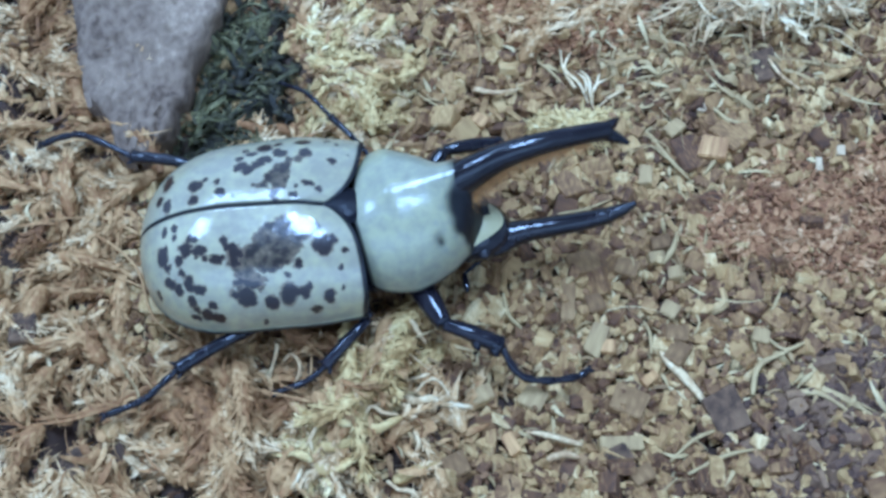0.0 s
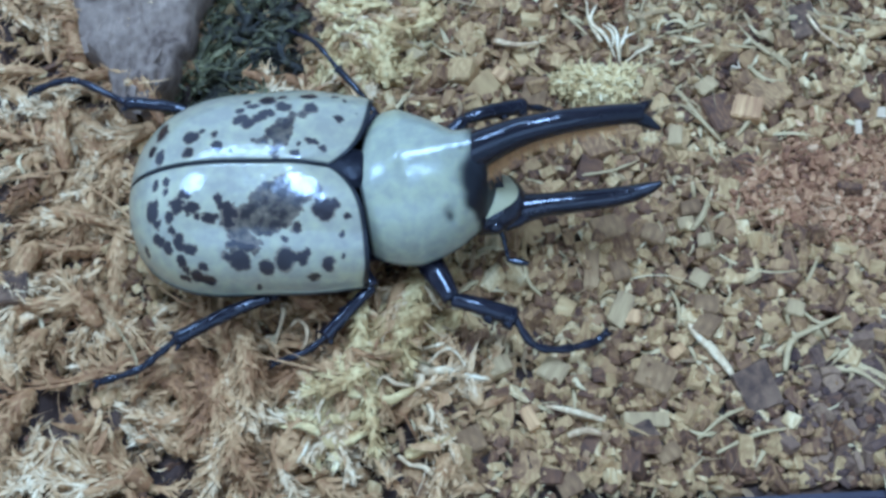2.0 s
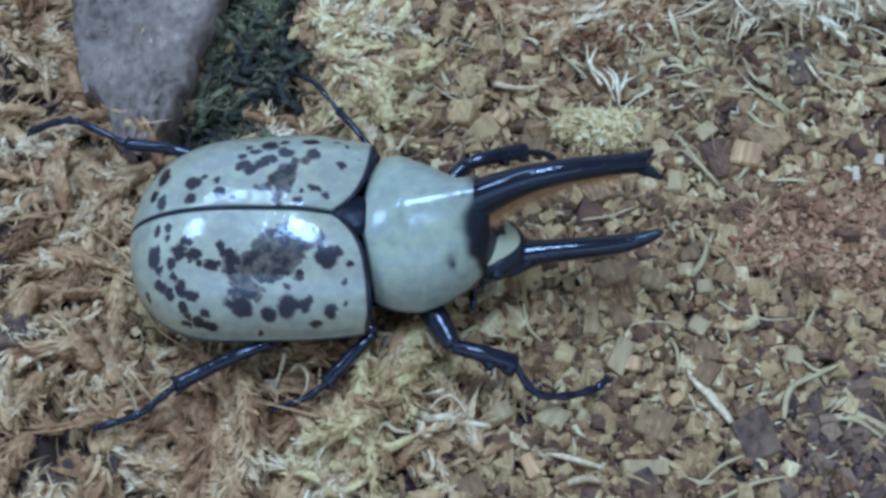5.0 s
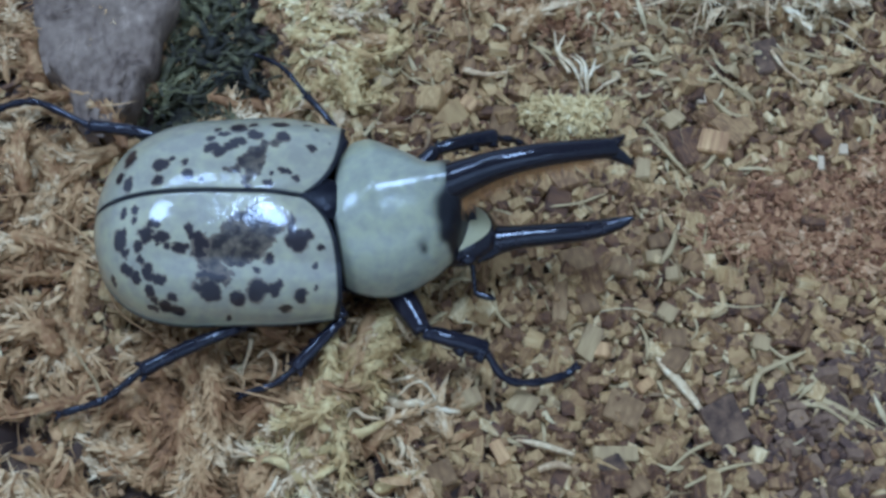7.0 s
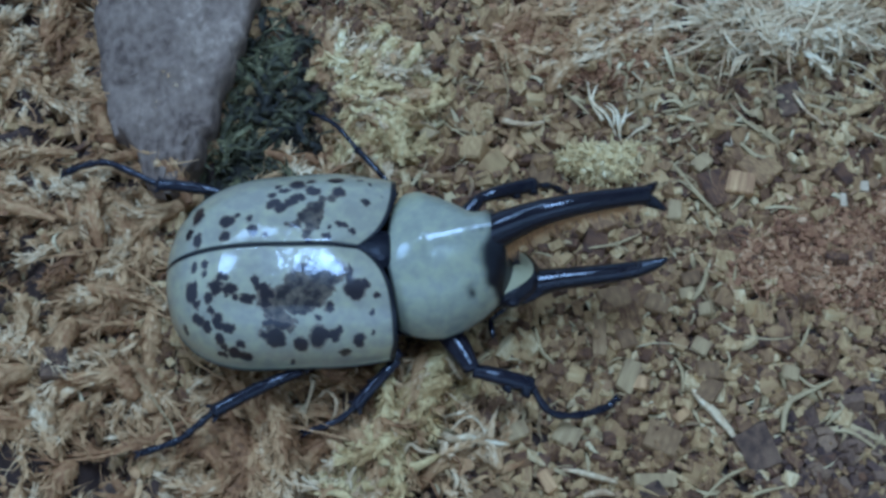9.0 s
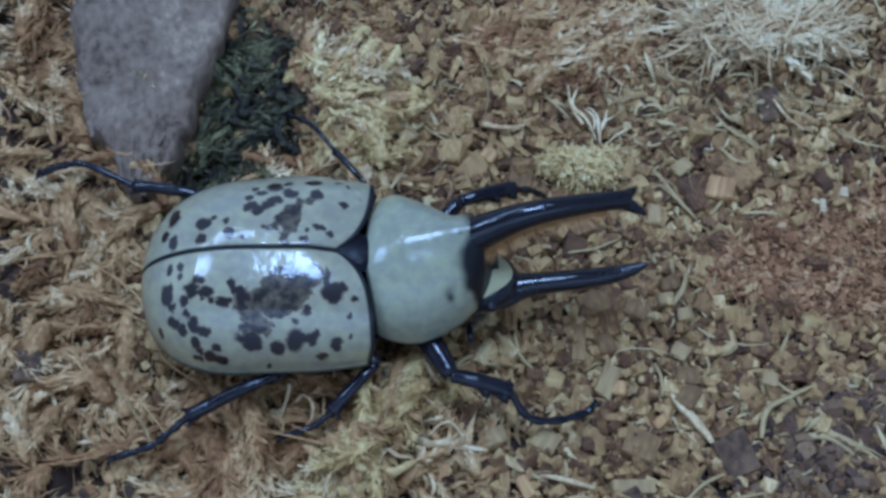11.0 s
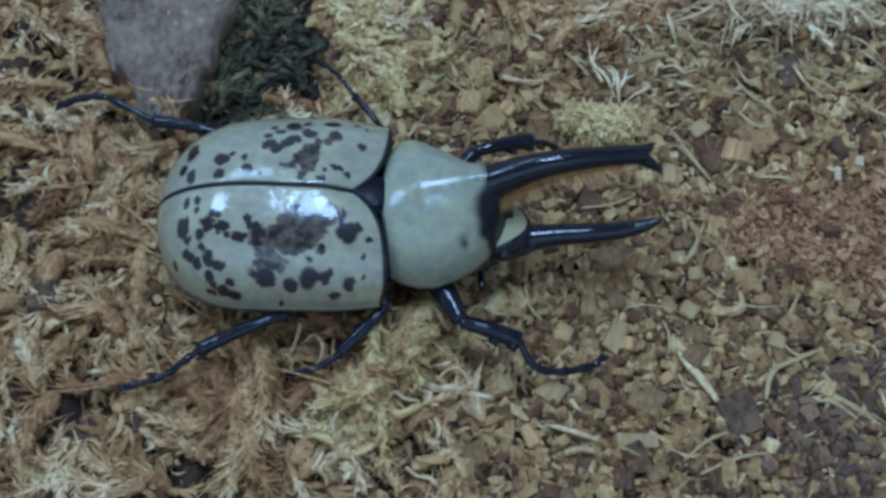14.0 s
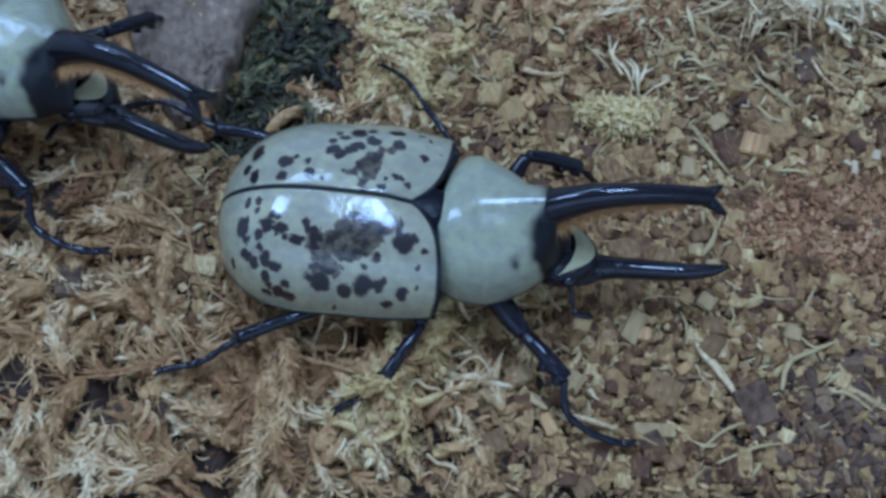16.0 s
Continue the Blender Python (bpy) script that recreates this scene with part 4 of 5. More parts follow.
ropes(34, 300, lambda x, y: ridge(x, y) * step(-26, -22, y), 9.0, 1.15, 1.5, 0.22, (-1.0, 0.9), YELLOW_MOSS, "pale_moss", "rope-like bundle of pale yellow sphagnum moss", 0.26, None, -2.2, 0.3, -0.1)
ropes(22, 300, lambda x, y: near(x, y, -25.5, -21, 5, 10), 10.0, 1.3, 1.6, 0.18, (0.2, 1.8), MOSS, "moss_rope", "twisted rope of orange-tan sphagnum moss", 0.24, None, -1.35, 0.25, 0.0)
ropes(70, 110, crown_clump, 7.0, 1.2, 1.5, 0.20, (-0.4, 1.8), PALE, "pale_moss", "fluffy cream moss clump in leafy shoots", 0.6, tint=0.15)
threads(170, 6, crown_clump, 1.6, 5.0, 0.18, (0.6, 2.6), PALE, "pale_fibres", "long cream moss fibres on the clump")
threads(14, 5, ridge, 1.2, 2.8, 0.16, (0.6, 2.2), PALE, "pale_fibres", "curled cream moss fibres")

# ---- single chips lying on top ----
chip_v, chip_f = chip_shapes(14, np.full(14, 1.0), (0.45, 1.0), (0.3, 0.6))
chip_meshes = [mesh_of("wood_chip", chip_v[k], [tuple(f) for f in chip_f], CHIP_ONE, False) for k in range(14)]
spots_for = scatter(300, lambda x, y: chippy(x, y) ** 2, 0, 52, -30, 34)
for k, (x, y) in enumerate(spots_for):
    size = float(np.clip(rng.lognormal(0.68, 0.28), 1.2, 4.0))
    ob = new("wood_chip", chip_meshes[k % 14])
    ob.parent = ground
    ob.matrix_basis = pose(x * MM, y * MM, (float(height(x, y)) + 0.3) * MM, rng.normal(0, 20), rng.normal(0, 20), rng.uniform(0, 360)) @ Matrix.Diagonal((size, size, size, 1))


# ---- things that stand out ----
def bark_mesh():
    """A tapering bark slab: lumpy top with cracks and pits, broken edges, turned-down sides."""
    ys = [15.7, 16.6, 18.0, 20.0, 22.4, 26.0, 32.0, 37.0, 46.0, 60.0, 78.0]
    left = [-39.6, -41.4, -42.8, -43.6, -44.4, -47.6, -49.2, -50.2, -51.7, -53.2, -55.0]
    right = [-38.9, -38.3, -37.4, -36.2, -35.2, -34.3, -33.0, -31.7, -29.4, -26.4, -23.0]
    nu, nv = 70, 190
    rows = []
    for y in 15.7 + (78 - 15.7) * np.linspace(0, 1, nv) ** 1.25:
        rag = (wave(y, 3.0, 1.3, 2) - 0.5) * 0.9, (wave(y, 9.0, 1.5, 5) - 0.5) * 0.9
        a, b = np.interp(y, ys, left) + rag[0], np.interp(y, ys, right) + rag[1]
        u = np.linspace(-1, 1, nu)
        x = (a + b) / 2 + u * (b - a) / 2
        top = 4.0 + 0.012 * (y - 15) - 1.3 * np.exp(-(y - 15.7) / 1.6)
        z = top + (wave(x, np.full(nu, y), 6, 3) - 0.5) * 1.5 + (wave(x, np.full(nu, y), 1.9, 6) - 0.5) * 1.2 + (wave(x, np.full(nu, y), 0.7, 1) - 0.5) * 0.5
        crack = np.abs(wave(x, np.full(nu, y) * 0.35, 2.6, 9) - 0.5)
        z = z - 0.35 * np.exp(-((crack / 0.03) ** 2)) - 0.9 * np.exp(-((x + 37.2) ** 2 + (y - 20.5) ** 2) / 0.5)
        edge = np.abs(u) ** 14
        z = z * (1 - edge) + edge * (top - 1.6)
        rows.append(np.column_stack([x, np.full(nu, y), z]))
        rows[-1] = np.vstack([[a + 0.3, y, -2.0], [a - 0.1, y, top - 3.2], rows[-1], [b + 0.1, y, top - 3.2], [b - 0.3, y, -2.0]])
    k = nu + 4
    verts = np.vstack(rows)
    i, j = np.meshgrid(np.arange(nv - 1), np.arange(k - 1), indexing="ij")
    q = (i * k + j).ravel()
    quads = np.stack([q, q + 1, q + k + 1, q + k], 1)
    me = soup("bark_piece", verts, quads, BARK)
    return me


bark = tagged(new("bark_piece", bark_mesh()), "grey-brown slab of bark with a blunt tip on moss", "bark")
for fx, fy, fz, long, wide, turn in ((-40.2, 17.4, 3.9, 3.2, 1.0, 80), (-46.6, 24.6, 4.6, 2.6, 0.8, 110), (-37.4, 23.2, 4.6, 2.0, 0.9, 60), (-45.0, 33.0, 4.7, 1.6, 0.6, 20)):
    flake_v, flake_f = chip_shapes(1, np.array([1.0]), (0.3, 0.4), (0.12, 0.16))
    flake = mesh_of("bark_flake", flake_v[0] * np.array([long, long * wide * 0.8, long]), [tuple(f) for f in flake_f], BARK, False)
    part("bark_flake", flake, bark, "lighter loose bark flake", (fx, fy, fz), (4, -6, turn))


def block(name, place, size, turn, mat, label, category="wood chip", seed=0):
    """A split piece of husk: a bevelled block with uneven faces."""
    r = random.Random(seed)
    bm = bmesh.new()
    bmesh.ops.create_cube(bm, size=1.0)
    for v in bm.verts:
        v.co = Vector((v.co.x * size[0] * r.uniform(0.85, 1.1), v.co.y * size[1] * r.uniform(0.85, 1.1), v.co.z * size[2] * r.uniform(0.85, 1.15))) * MM
    bmesh.ops.bevel(bm, geom=bm.edges[:], offset=min(size) * 0.09 * MM, segments=2, affect="EDGES")
    me = bpy.data.meshes.new(name)
    bm.to_mesh(me)
    bm.free()
    me.materials.append(mat)
    ob = tagged(new(name, me), label, category, "husk pieces on the litter")
    z = float(height(place[0], place[1])) + place[2]
    ob.matrix_basis = pose(place[0] * MM, place[1] * MM, z * MM, *turn)
    return ob


block("husk_block", (36.8, 17.1, 1.1), (3.8, 3.2, 2.0), (6, -8, -18), YELLOW_WOOD, "yellow split husk block with fibre grain", seed=1)
block("husk_block", (33.6, 17.0, 0.6), (4.2, 5.0, 1.8), (5, 6, 20), CHIP_ONE, "brown husk chunk lying flat", seed=2)
block("husk_block", (39.8, 19.6, 0.6), (5.0, 4.6, 1.8), (-5, 6, 40), CHIP_ONE, "tan husk chunk lying flat", seed=3)
block("white_chip", (35.8, 23.5, 1.0), (1.1, 1.2, 1.0), (4, 5, 8), WHITE_WOOD, "tiny white wood cube on the litter", seed=4)
block("white_chip", (51.1, 15.4, 1.0), (0.9, 2.0, 0.8), (4, 5, -5), WHITE_WOOD, "tiny white wood sliver on the peat", seed=5)
block("white_chip", (54.2, 17.4, 1.0), (1.2, 1.6, 0.8), (4, 5, -5), WHITE_WOOD, "tiny white wood sliver on the peat", seed=6)
block("pale_chip", (29.0, -5.9, 1.0), (2.4, 2.0, 1.4), (8, 4, -35), PALE_WOOD, "pale cream husk cube", seed=7)
block("pale_chip", (27.9, 1.3, 0.9), (2.2, 1.6, 1.2), (8, 4, 10), PALE_WOOD, "pale tan husk cube", seed=8)
block("dark_chip", (34.8, -19.2, 0.8), (4.4, 5.8, 1.0), (4, -3, 22), DARK_WOOD, "flat dark brown bark chip", seed=9)
block("dark_chip", (45.5, 30.4, 0.8), (3.6, 5.0, 1.4), (4, -3, 12), DARK_WOOD, "flat dark reddish bark chip", seed=13)
block("husk_chunk", (10.2, 20.2, 0.7), (3.2, 5.6, 1.5), (4, 5, -8), BROWN_WOOD, "long brown husk chunk lying flat", seed=21)
block("husk_chunk", (-8.0, 31.3, 1.0), (4.4, 4.6, 1.8), (6, -5, 30), BROWN_WOOD, "rounded brown husk chunk beside moss", seed=22)
block("husk_chunk", (18.6, 1.2, 0.6), (4.2, 3.2, 1.4), (-3, 5, 14), BROWN_WOOD, "flat reddish brown husk chunk", seed=23)
block("husk_chunk", (23.0, -17.8, 0.7), (4.2, 3.6, 1.5), (4, 6, -20), BROWN_WOOD, "flat reddish brown husk chunk", seed=24)
block("husk_chunk", (16.4, -3.4, 0.6), (1.9, 5.6, 1.2), (4, 6, -4), BROWN_WOOD, "long brown husk chunk lying flat", seed=25)
block("pale_chip", (19.5, -9.5, 1.0), (2.2, 4.2, 1.4), (6, 5, -24), PALE_WOOD, "pale ridged husk block by the forefoot", seed=26)
block("long_chip", (21.6, -22.9, 0.9), (5.4, 1.9, 1.3), (3, 2, 1), PALE_WOOD, "long tan split husk chip", seed=10)
block("pale_chip", (-4.3, 29.6, 0.9), (2.4, 1.9, 1.5), (6, 10, -12), PALE_WOOD, "pale tan husk cube", seed=11)
block("pale_chip", (-5.0, 26.0, 0.9), (2.2, 2.4, 1.4), (6, -8, 30), PALE_WOOD, "pale tan husk cube", seed=12)


def frayed(rows, flat=0.3, threads_in=4):
    """A split fibre: thin flat threads that run together, wander and part at the ends."""
    pieces = []
    rows = np.asarray(rows, float)
    width = rows[:, 3].max()
    way = np.gradient(rows[:, :2], axis=0)
    side = np.column_stack([-way[:, 1], way[:, 0]]) / (np.linalg.norm(way, axis=1)[:, None] + 1e-6)
    for k in range(threads_in):
        off = (k - (threads_in - 1) / 2) * width * 0.62 + rng.normal(0, width * (0.3 if threads_in > 1 else 0.1), len(rows))
        off[0] *= 2.2
        off[-1] *= 2.2
        q = rows.copy()
        q[:, :2] += side * off[:, None]
        q[:, 2] += rng.normal(0, width * 0.25, len(rows))
        q[:, 3] *= rng.uniform(0.3, 0.75, len(rows)) if threads_in > 1 else rng.uniform(0.8, 1.15, len(rows))
        q[0, 3] = q[-1, 3] = width * 0.12
        first, last = (1, len(q)) if k == 1 and len(q) > 3 else (0, len(q) - 1 if k == 2 and len(q) > 3 else len(q))
        pieces.append(tube(q[first:last], 6, 6, flat, 0.06, 4))
    return merged(*pieces)


def strand(points, radius, label, mat=PALE, flat=0.45, name="fibre_strand", slim=0.0, split=3):
    rows = []
    for k, (x, y, z) in enumerate(points):
        end = 0.45 if k in (0, len(points) - 1) else 1.0
        rows.append((x, y, float(height(x, y)) + z - 0.3, radius * end * 0.6 * (1 - slim * k / (len(points) - 1))))
    return toned(tagged(new(name, mesh_of(name, *frayed(rows, flat, split), mat)), label, "fibre", "loose fibres on the litter"), [0.3 if mat is MOSS else 0.62])


tuft = tagged(new("moss_tuft"), "cream moss tuft with upright pale blades", "moss tuft")
cx, cy, cz = 21.0, 24.2, float(height(21.0, 24.2))
blades = [(-3.0, 9.0, 2.0, 0.5, -1.2), (-1.6, 5.2, 3.0, 0.42, 0.6), (2.2, 4.2, 2.4, 0.4, -0.8), (4.6, 3.6, 1.6, 0.34, 1.0)]
for dx, dy, dz, r, sway in blades:
    me = mesh_of("blade", *frayed([(cx, cy - 1, cz + 0.4, r), (cx + dx * 0.35 + sway * 0.5, cy + dy * 0.35, cz + dz * 0.8, r * 1.1), (cx + dx * 0.7 + sway, cy + dy * 0.65, cz + dz, r * 0.8), (cx + dx, cy + dy, cz + dz * 0.8, 0.1)], 0.35, 2), PALE)
    toned(new("blade", me), [0.85]).parent = tuft
m = 3200
reach, round_ = np.sqrt(rng.random(m)), rng.random(m) * 2 * math.pi
start = np.column_stack([cx - 1.6 + 6.4 * reach * np.cos(round_), cy - 3.2 + 2.0 * reach * np.sin(round_) + 0.6 * np.cos(round_ * 2), cz + 0.4 + 2.0 * (1 - reach ** 2) + rng.uniform(-0.5, 0.3, m)])
fluff = soup("fluff", *leaves(start, rng.uniform(0, 6.3, m), rng.normal(0.05, 0.25, m), rng.uniform(0.9, 2.4, m), rng.uniform(0.12, 0.30, m), rng.normal(0, 1.6, m), rng.normal(0.15, 0.2, m), 0.35, 5), YELLOW_MOSS)
toned(new("fluff", fluff), np.clip(rng.random(m) * 0.55 + 0.35 + 0.3 * (1 - reach), 0, 1)).parent = tuft

strand([(27.0, -11.4, 1.2), (28.0, -12.6, 1.6), (30.4, -15.2, 1.4), (32.2, -17.6, 1.0), (32.5, -19.4, 0.7)], 1.5, "pale tapering fibre strip on the chips", PALE, slim=0.8, split=1)
strand([(45.2, 32.2, 1.2), (49.0, 31.4, 1.6), (54.5, 30.6, 1.3), (60, 30.6, 0.8)], 0.5, "long whitish fibre lying on peat", STRAW)
strand([(43.0, -16.3, 1.2), (46.2, -16.6, 1.6), (50.5, -18.6, 1.3), (54, -20.5, 0.9)], 0.8, "broad pale fibre on the chips", STRAW, split=2)
strand([(-57, -18.4, 1.6), (-48, -18.9, 2.0), (-41, -17.5, 2.3), (-35.0, -14.6, 2.6), (-31.5, -12.8, 2.0)], 0.55, "long brownish stalk lying over moss", MOSS)
strand([(-41.5, -9.5, 2.6), (-38.5, -13.5, 3.0), (-36.5, -17.0, 2.6), (-37.2, -20.4, 2.0), (-40.5, -23.0, 1.6)], 0.26, "thin pale bent fibre", STRAW)
strand([(5.0, 28.0, 0.8), (6.2, 32.0, 1.6), (5.6, 37.5, 1.2), (5.8, 41.0, 0.6)], 0.26, "thin whitish upright fibre", STRAW)
strand([(-8.5, 33.0, 1.0), (-6.5, 30.5, 1.6), (-3.5, 27.5, 1.2)], 0.22, "thin whitish fibre on the chips", STRAW)
strand([(24.0, 16.5, 1.0), (28.5, 17.5, 1.8), (31.5, 15.0, 1.6), (34.0, 13.2, 1.0)], 0.32, "pale arched fibre beside the horn", STRAW)
strand([(24.5, -2.5, 0.8), (25.0, 0.2, 1.8), (24.2, 3.0, 1.2)], 0.24, "thin white sliver on the chips", STRAW)
strand([(26.0, 29.6, 0.6), (29.5, 29.0, 1.2), (33.0, 29.9, 1.0), (35.5, 28.8, 0.6)], 0.5, "pale fibre lying flat on chips", STRAW)
strand([(37.0, 30.5, 1.0), (39.0, 26.5, 1.8), (42.5, 24.0, 1.2), (43.5, 23.0, 0.8)], 0.6, "pale broad curled fibre", STRAW, split=2)



def ribbon(points, width, label, mat=PALE, lift=0.8, twist=0.8, tone=0.6):
    """A shaved husk ribbon: a thin curled strip with two faces and an edge, lying on the chips."""
    rows = curve_points([(x, y, 0) for x, y in points], 8)
    n = len(rows)
    way = np.gradient(rows[:, :2], axis=0)
    way /= np.linalg.norm(way, axis=1)[:, None] + 1e-6
    verts, faces = [], []
    phase = rng.uniform(0, 6)
    for i, (row, d) in enumerate(zip(rows, way)):
        q = i / (n - 1)
        w = width * (0.35 + 0.65 * math.sin(math.pi * min(0.12 + 0.9 * q, 1.0)) ** 0.6) * rng.uniform(0.9, 1.1)
        roll = twist * math.sin(phase + 3.0 * q)
        side = np.array([-d[1] * math.cos(roll), d[0] * math.cos(roll), math.sin(roll)])
        up = np.array([d[1] * math.sin(roll), -d[0] * math.sin(roll), math.cos(roll)])
        mid = np.array([row[0], row[1], float(height(row[0], row[1])) + lift + 0.5 * math.sin(math.pi * q)])
        for across, thick in ((-1, 0.0), (-0.45, 0.16), (0.45, 0.16), (1, 0.0), (0.45, -0.08), (-0.45, -0.08)):
            verts.append(mid + side * across * w + up * (thick + 0.25 * w * (1 - across * across)))
    for i in range(n - 1):
        for k in range(6):
            faces.append((i * 6 + k, i * 6 + (k + 1) % 6, i * 6 + 6 + (k + 1) % 6, i * 6 + 6 + k))
    faces += [tuple(range(6))[::-1], tuple((n - 1) * 6 + k for k in range(6))]
    return toned(tagged(new("husk_ribbon", mesh_of("husk_ribbon", verts, faces, mat)), label, "fibre", "husk ribbons on the litter"), [tone])


for points, width, tone in (
    ([(8.1, -2.9), (8.7, -6.0), (10.4, -7.6)], 0.5, 0.8), ([(25.6, -7.2), (26.2, -9.4), (26.2, -11.8)], 0.5, 0.7), ([(38.2, -17.1), (39.2, -13.7), (42.4, -12.0), (44.8, -10.9)], 0.8, 0.75),
    ([(42.6, -17.0), (46.3, -17.4), (50.2, -20.4)], 0.95, 0.7), ([(29.5, -26.7), (33.9, -24.8), (38.5, -23.8)], 0.45, 0.7), ([(33.0, -21.6), (30.3, -22.8), (27.4, -25.2)], 0.45, 0.65),
    ([(40.4, -9.4), (42.6, -11.6), (45.6, -10.6)], 0.5, 0.6), ([(37.6, 23.6), (39.6, 21.2), (42.6, 21.6)], 0.6, 0.8),
):
    ribbon(points, width * 0.62, "pale curled husk ribbon on the chips", STRAW, tone=tone)
for points, width, tone in (
    ([(25.8, 24.8), (28.7, 23.9), (31.7, 26.1), (39.0, 26.3)], 0.6, 0.55), ([(28.6, 19.4), (30.5, 16.1), (33.4, 12.8)], 0.45, 0.7), ([(28.6, 0.4), (30.1, 2.4), (30.9, 5.0)], 0.6, 0.75),
    ([(15.3, 8.3), (19.2, 8.6), (22.7, 10.1)], 0.32, 0.8), ([(14.2, 32.2), (16.6, 29.5), (18.9, 26.6)], 0.3, 0.8), ([(0.3, 30.4), (1.4, 25.7), (2.2, 22.4)], 0.28, 0.85),
    ([(0.6, -7.2), (1.8, -6.5), (2.8, -5.9)], 0.55, 0.95), ([(39.4, 19.6), (37.8, 16.6), (35.4, 13.6)], 0.55, 0.5),
):
    ribbon(points, width * 0.75, "pale split husk strip among the chips", STRAW, tone=tone)
for points, width, tone in (
    ([(5.2, 27.6), (8.1, 26.5), (11.0, 27.0)], 0.5, 0.6), ([(17.0, -23.2), (13.0, -22.3), (10.2, -21.7)], 0.4, 0.7), ([(12.6, -25.2), (14.6, -24.6), (16.6, -24.9)], 0.5, 0.6),
    ([(46.0, 31.2), (47.2, 28.2), (49.6, 26.2)], 0.4, 0.6),
):
    ribbon(points, width, "flat dry moss blade among the fibres", MOSS if tone < 0.5 else PALE, 1.6, tone=tone - 0.2)
ribbon([(-44.0, 5.4), (-38.4, 0.6), (-35.6, -6.4), (-30.6, -10.4)], 0.2, "thin bent stalk over the moss", MOSS, 3.2, tone=0.5)

for points, width, tone, lift, mat in (
    ([(-5.4, -15.9), (-3.9, -17.3), (-2.8, -18.4), (-0.4, -18.4), (3.9, -18.6)], 0.62, 0.75, 2.6, PALE),
    ([(-5.5, -16.2), (-4.9, -17.8), (-3.7, -18.4)], 0.45, 0.6, 2.4, PALE),
    ([(-3.1, -16.9), (-1.7, -15.9), (-0.1, -15.8), (1.2, -17.3)], 0.2, 0.7, 2.6, PALE),
    ([(-14.7, -26.8), (-12.2, -26.3), (-9.8, -25.2), (-7.8, -24.5)], 1.0, 0.6, 2.0, YELLOW_MOSS),
    ([(-13.8, -24.5), (-11.1, -23.3), (-8.9, -22.1), (-6.6, -21.4)], 0.95, 0.62, 2.6, YELLOW_MOSS),
    ([(-12.0, -21.5), (-9.8, -21.4), (-7.3, -21.7), (-4.7, -20.3)], 0.85, 0.72, 2.8, YELLOW_MOSS),
    ([(-18.5, -24.8), (-16.8, -25.3), (-14.8, -26.3)], 0.75, 0.85, 3.2, YELLOW_MOSS),
    ([(-16.2, -26.9), (-17.0, -28.3), (-19.0, -29.4)], 0.24, 0.8, 2.8, PALE),
    ([(-18.1, -26.3), (-20.1, -26.5), (-21.6, -27.5)], 0.18, 0.7, 2.6, PALE),
    ([(-17.5, -26.9), (-19.6, -27.8), (-21.8, -28.1)], 0.18, 0.7, 2.4, PALE),
    ([(-14.3, -27.7), (-13.4, -28.5), (-13.8, -30.0)], 0.2, 0.85, 2.6, PALE),
    ([(-14.3, -29.1), (-16.4, -29.9), (-18.9, -30.6), (-21.4, -31.2)], 0.6, 0.35, 1.6, MOSS),
    ([(-20.3, -9.7), (-19.9, -11.1), (-20.7, -13.0), (-21.3, -14.4)], 0.3, 0.5, 2.6, PALE),
    ([(-19.2, -12.3), (-18.2, -11.8), (-17.1, -13.3), (-17.1, -15.0), (-18.2, -15.9)], 0.28, 0.4, 2.6, PALE),
    ([(-3.9, -19.9), (-2.6, -20.9), (-2.2, -22.2), (-2.9, -24.2)], 0.12, 0.05, 1.6, MOSS),
    ([(-6.5, -27.5), (-5.1, -28.6), (-3.7, -28.9), (-2.6, -29.9), (-2.0, -31.2)], 0.4, 0.55, 1.2, PALE),
    ([(-0.1, -27.3), (-0.4, -28.6), (-1.7, -29.8)], 0.22, 0.6, 1.2, PALE),
    ([(-3.1, -22.0), (-2.6, -23.5), (-3.1, -24.6)], 0.36, 0.5, 1.4, PALE),
    ([(-5.7, -27.4), (-3.4, -26.7), (-0.3, -25.7)], 0.9, 0.45, 1.0, YELLOW_MOSS),
    ([(-3.5, -8.4), (-2.6, -9.5), (-1.7, -10.6)], 0.4, 0.8, 2.8, PALE),
    ([(-6.2, -14.7), (-5.4, -13.4), (-3.5, -12.8)], 0.5, 0.75, 3.0, PALE),
    ([(-3.9, -14.6), (-2.4, -15.0), (-1.3, -14.7)], 0.3, 0.7, 2.8, PALE),
    ([(-9.9, -18.4), (-9.3, -19.3), (-7.6, -18.9), (-6.8, -17.4)], 0.25, 0.6, 2.8, PALE),
    ([(-9.2, -20.8), (-8.1, -19.3), (-6.7, -19.9), (-5.1, -20.0)], 0.3, 0.75, 3.2, PALE),
    ([(-22.4, -22.2), (-20.6, -21.6), (-18.7, -20.7)], 0.45, 0.4, 2.0, MOSS),
    ([(-23.3, -18.0), (-22.1, -17.2), (-20.1, -17.8)], 0.4, 0.4, 2.2, MOSS),
):
    ribbon(points, width, "pale crumpled moss blade on the bundle" if width > 0.5 else "thin curled moss fibre on the litter", mat, lift, 1.0, tone)

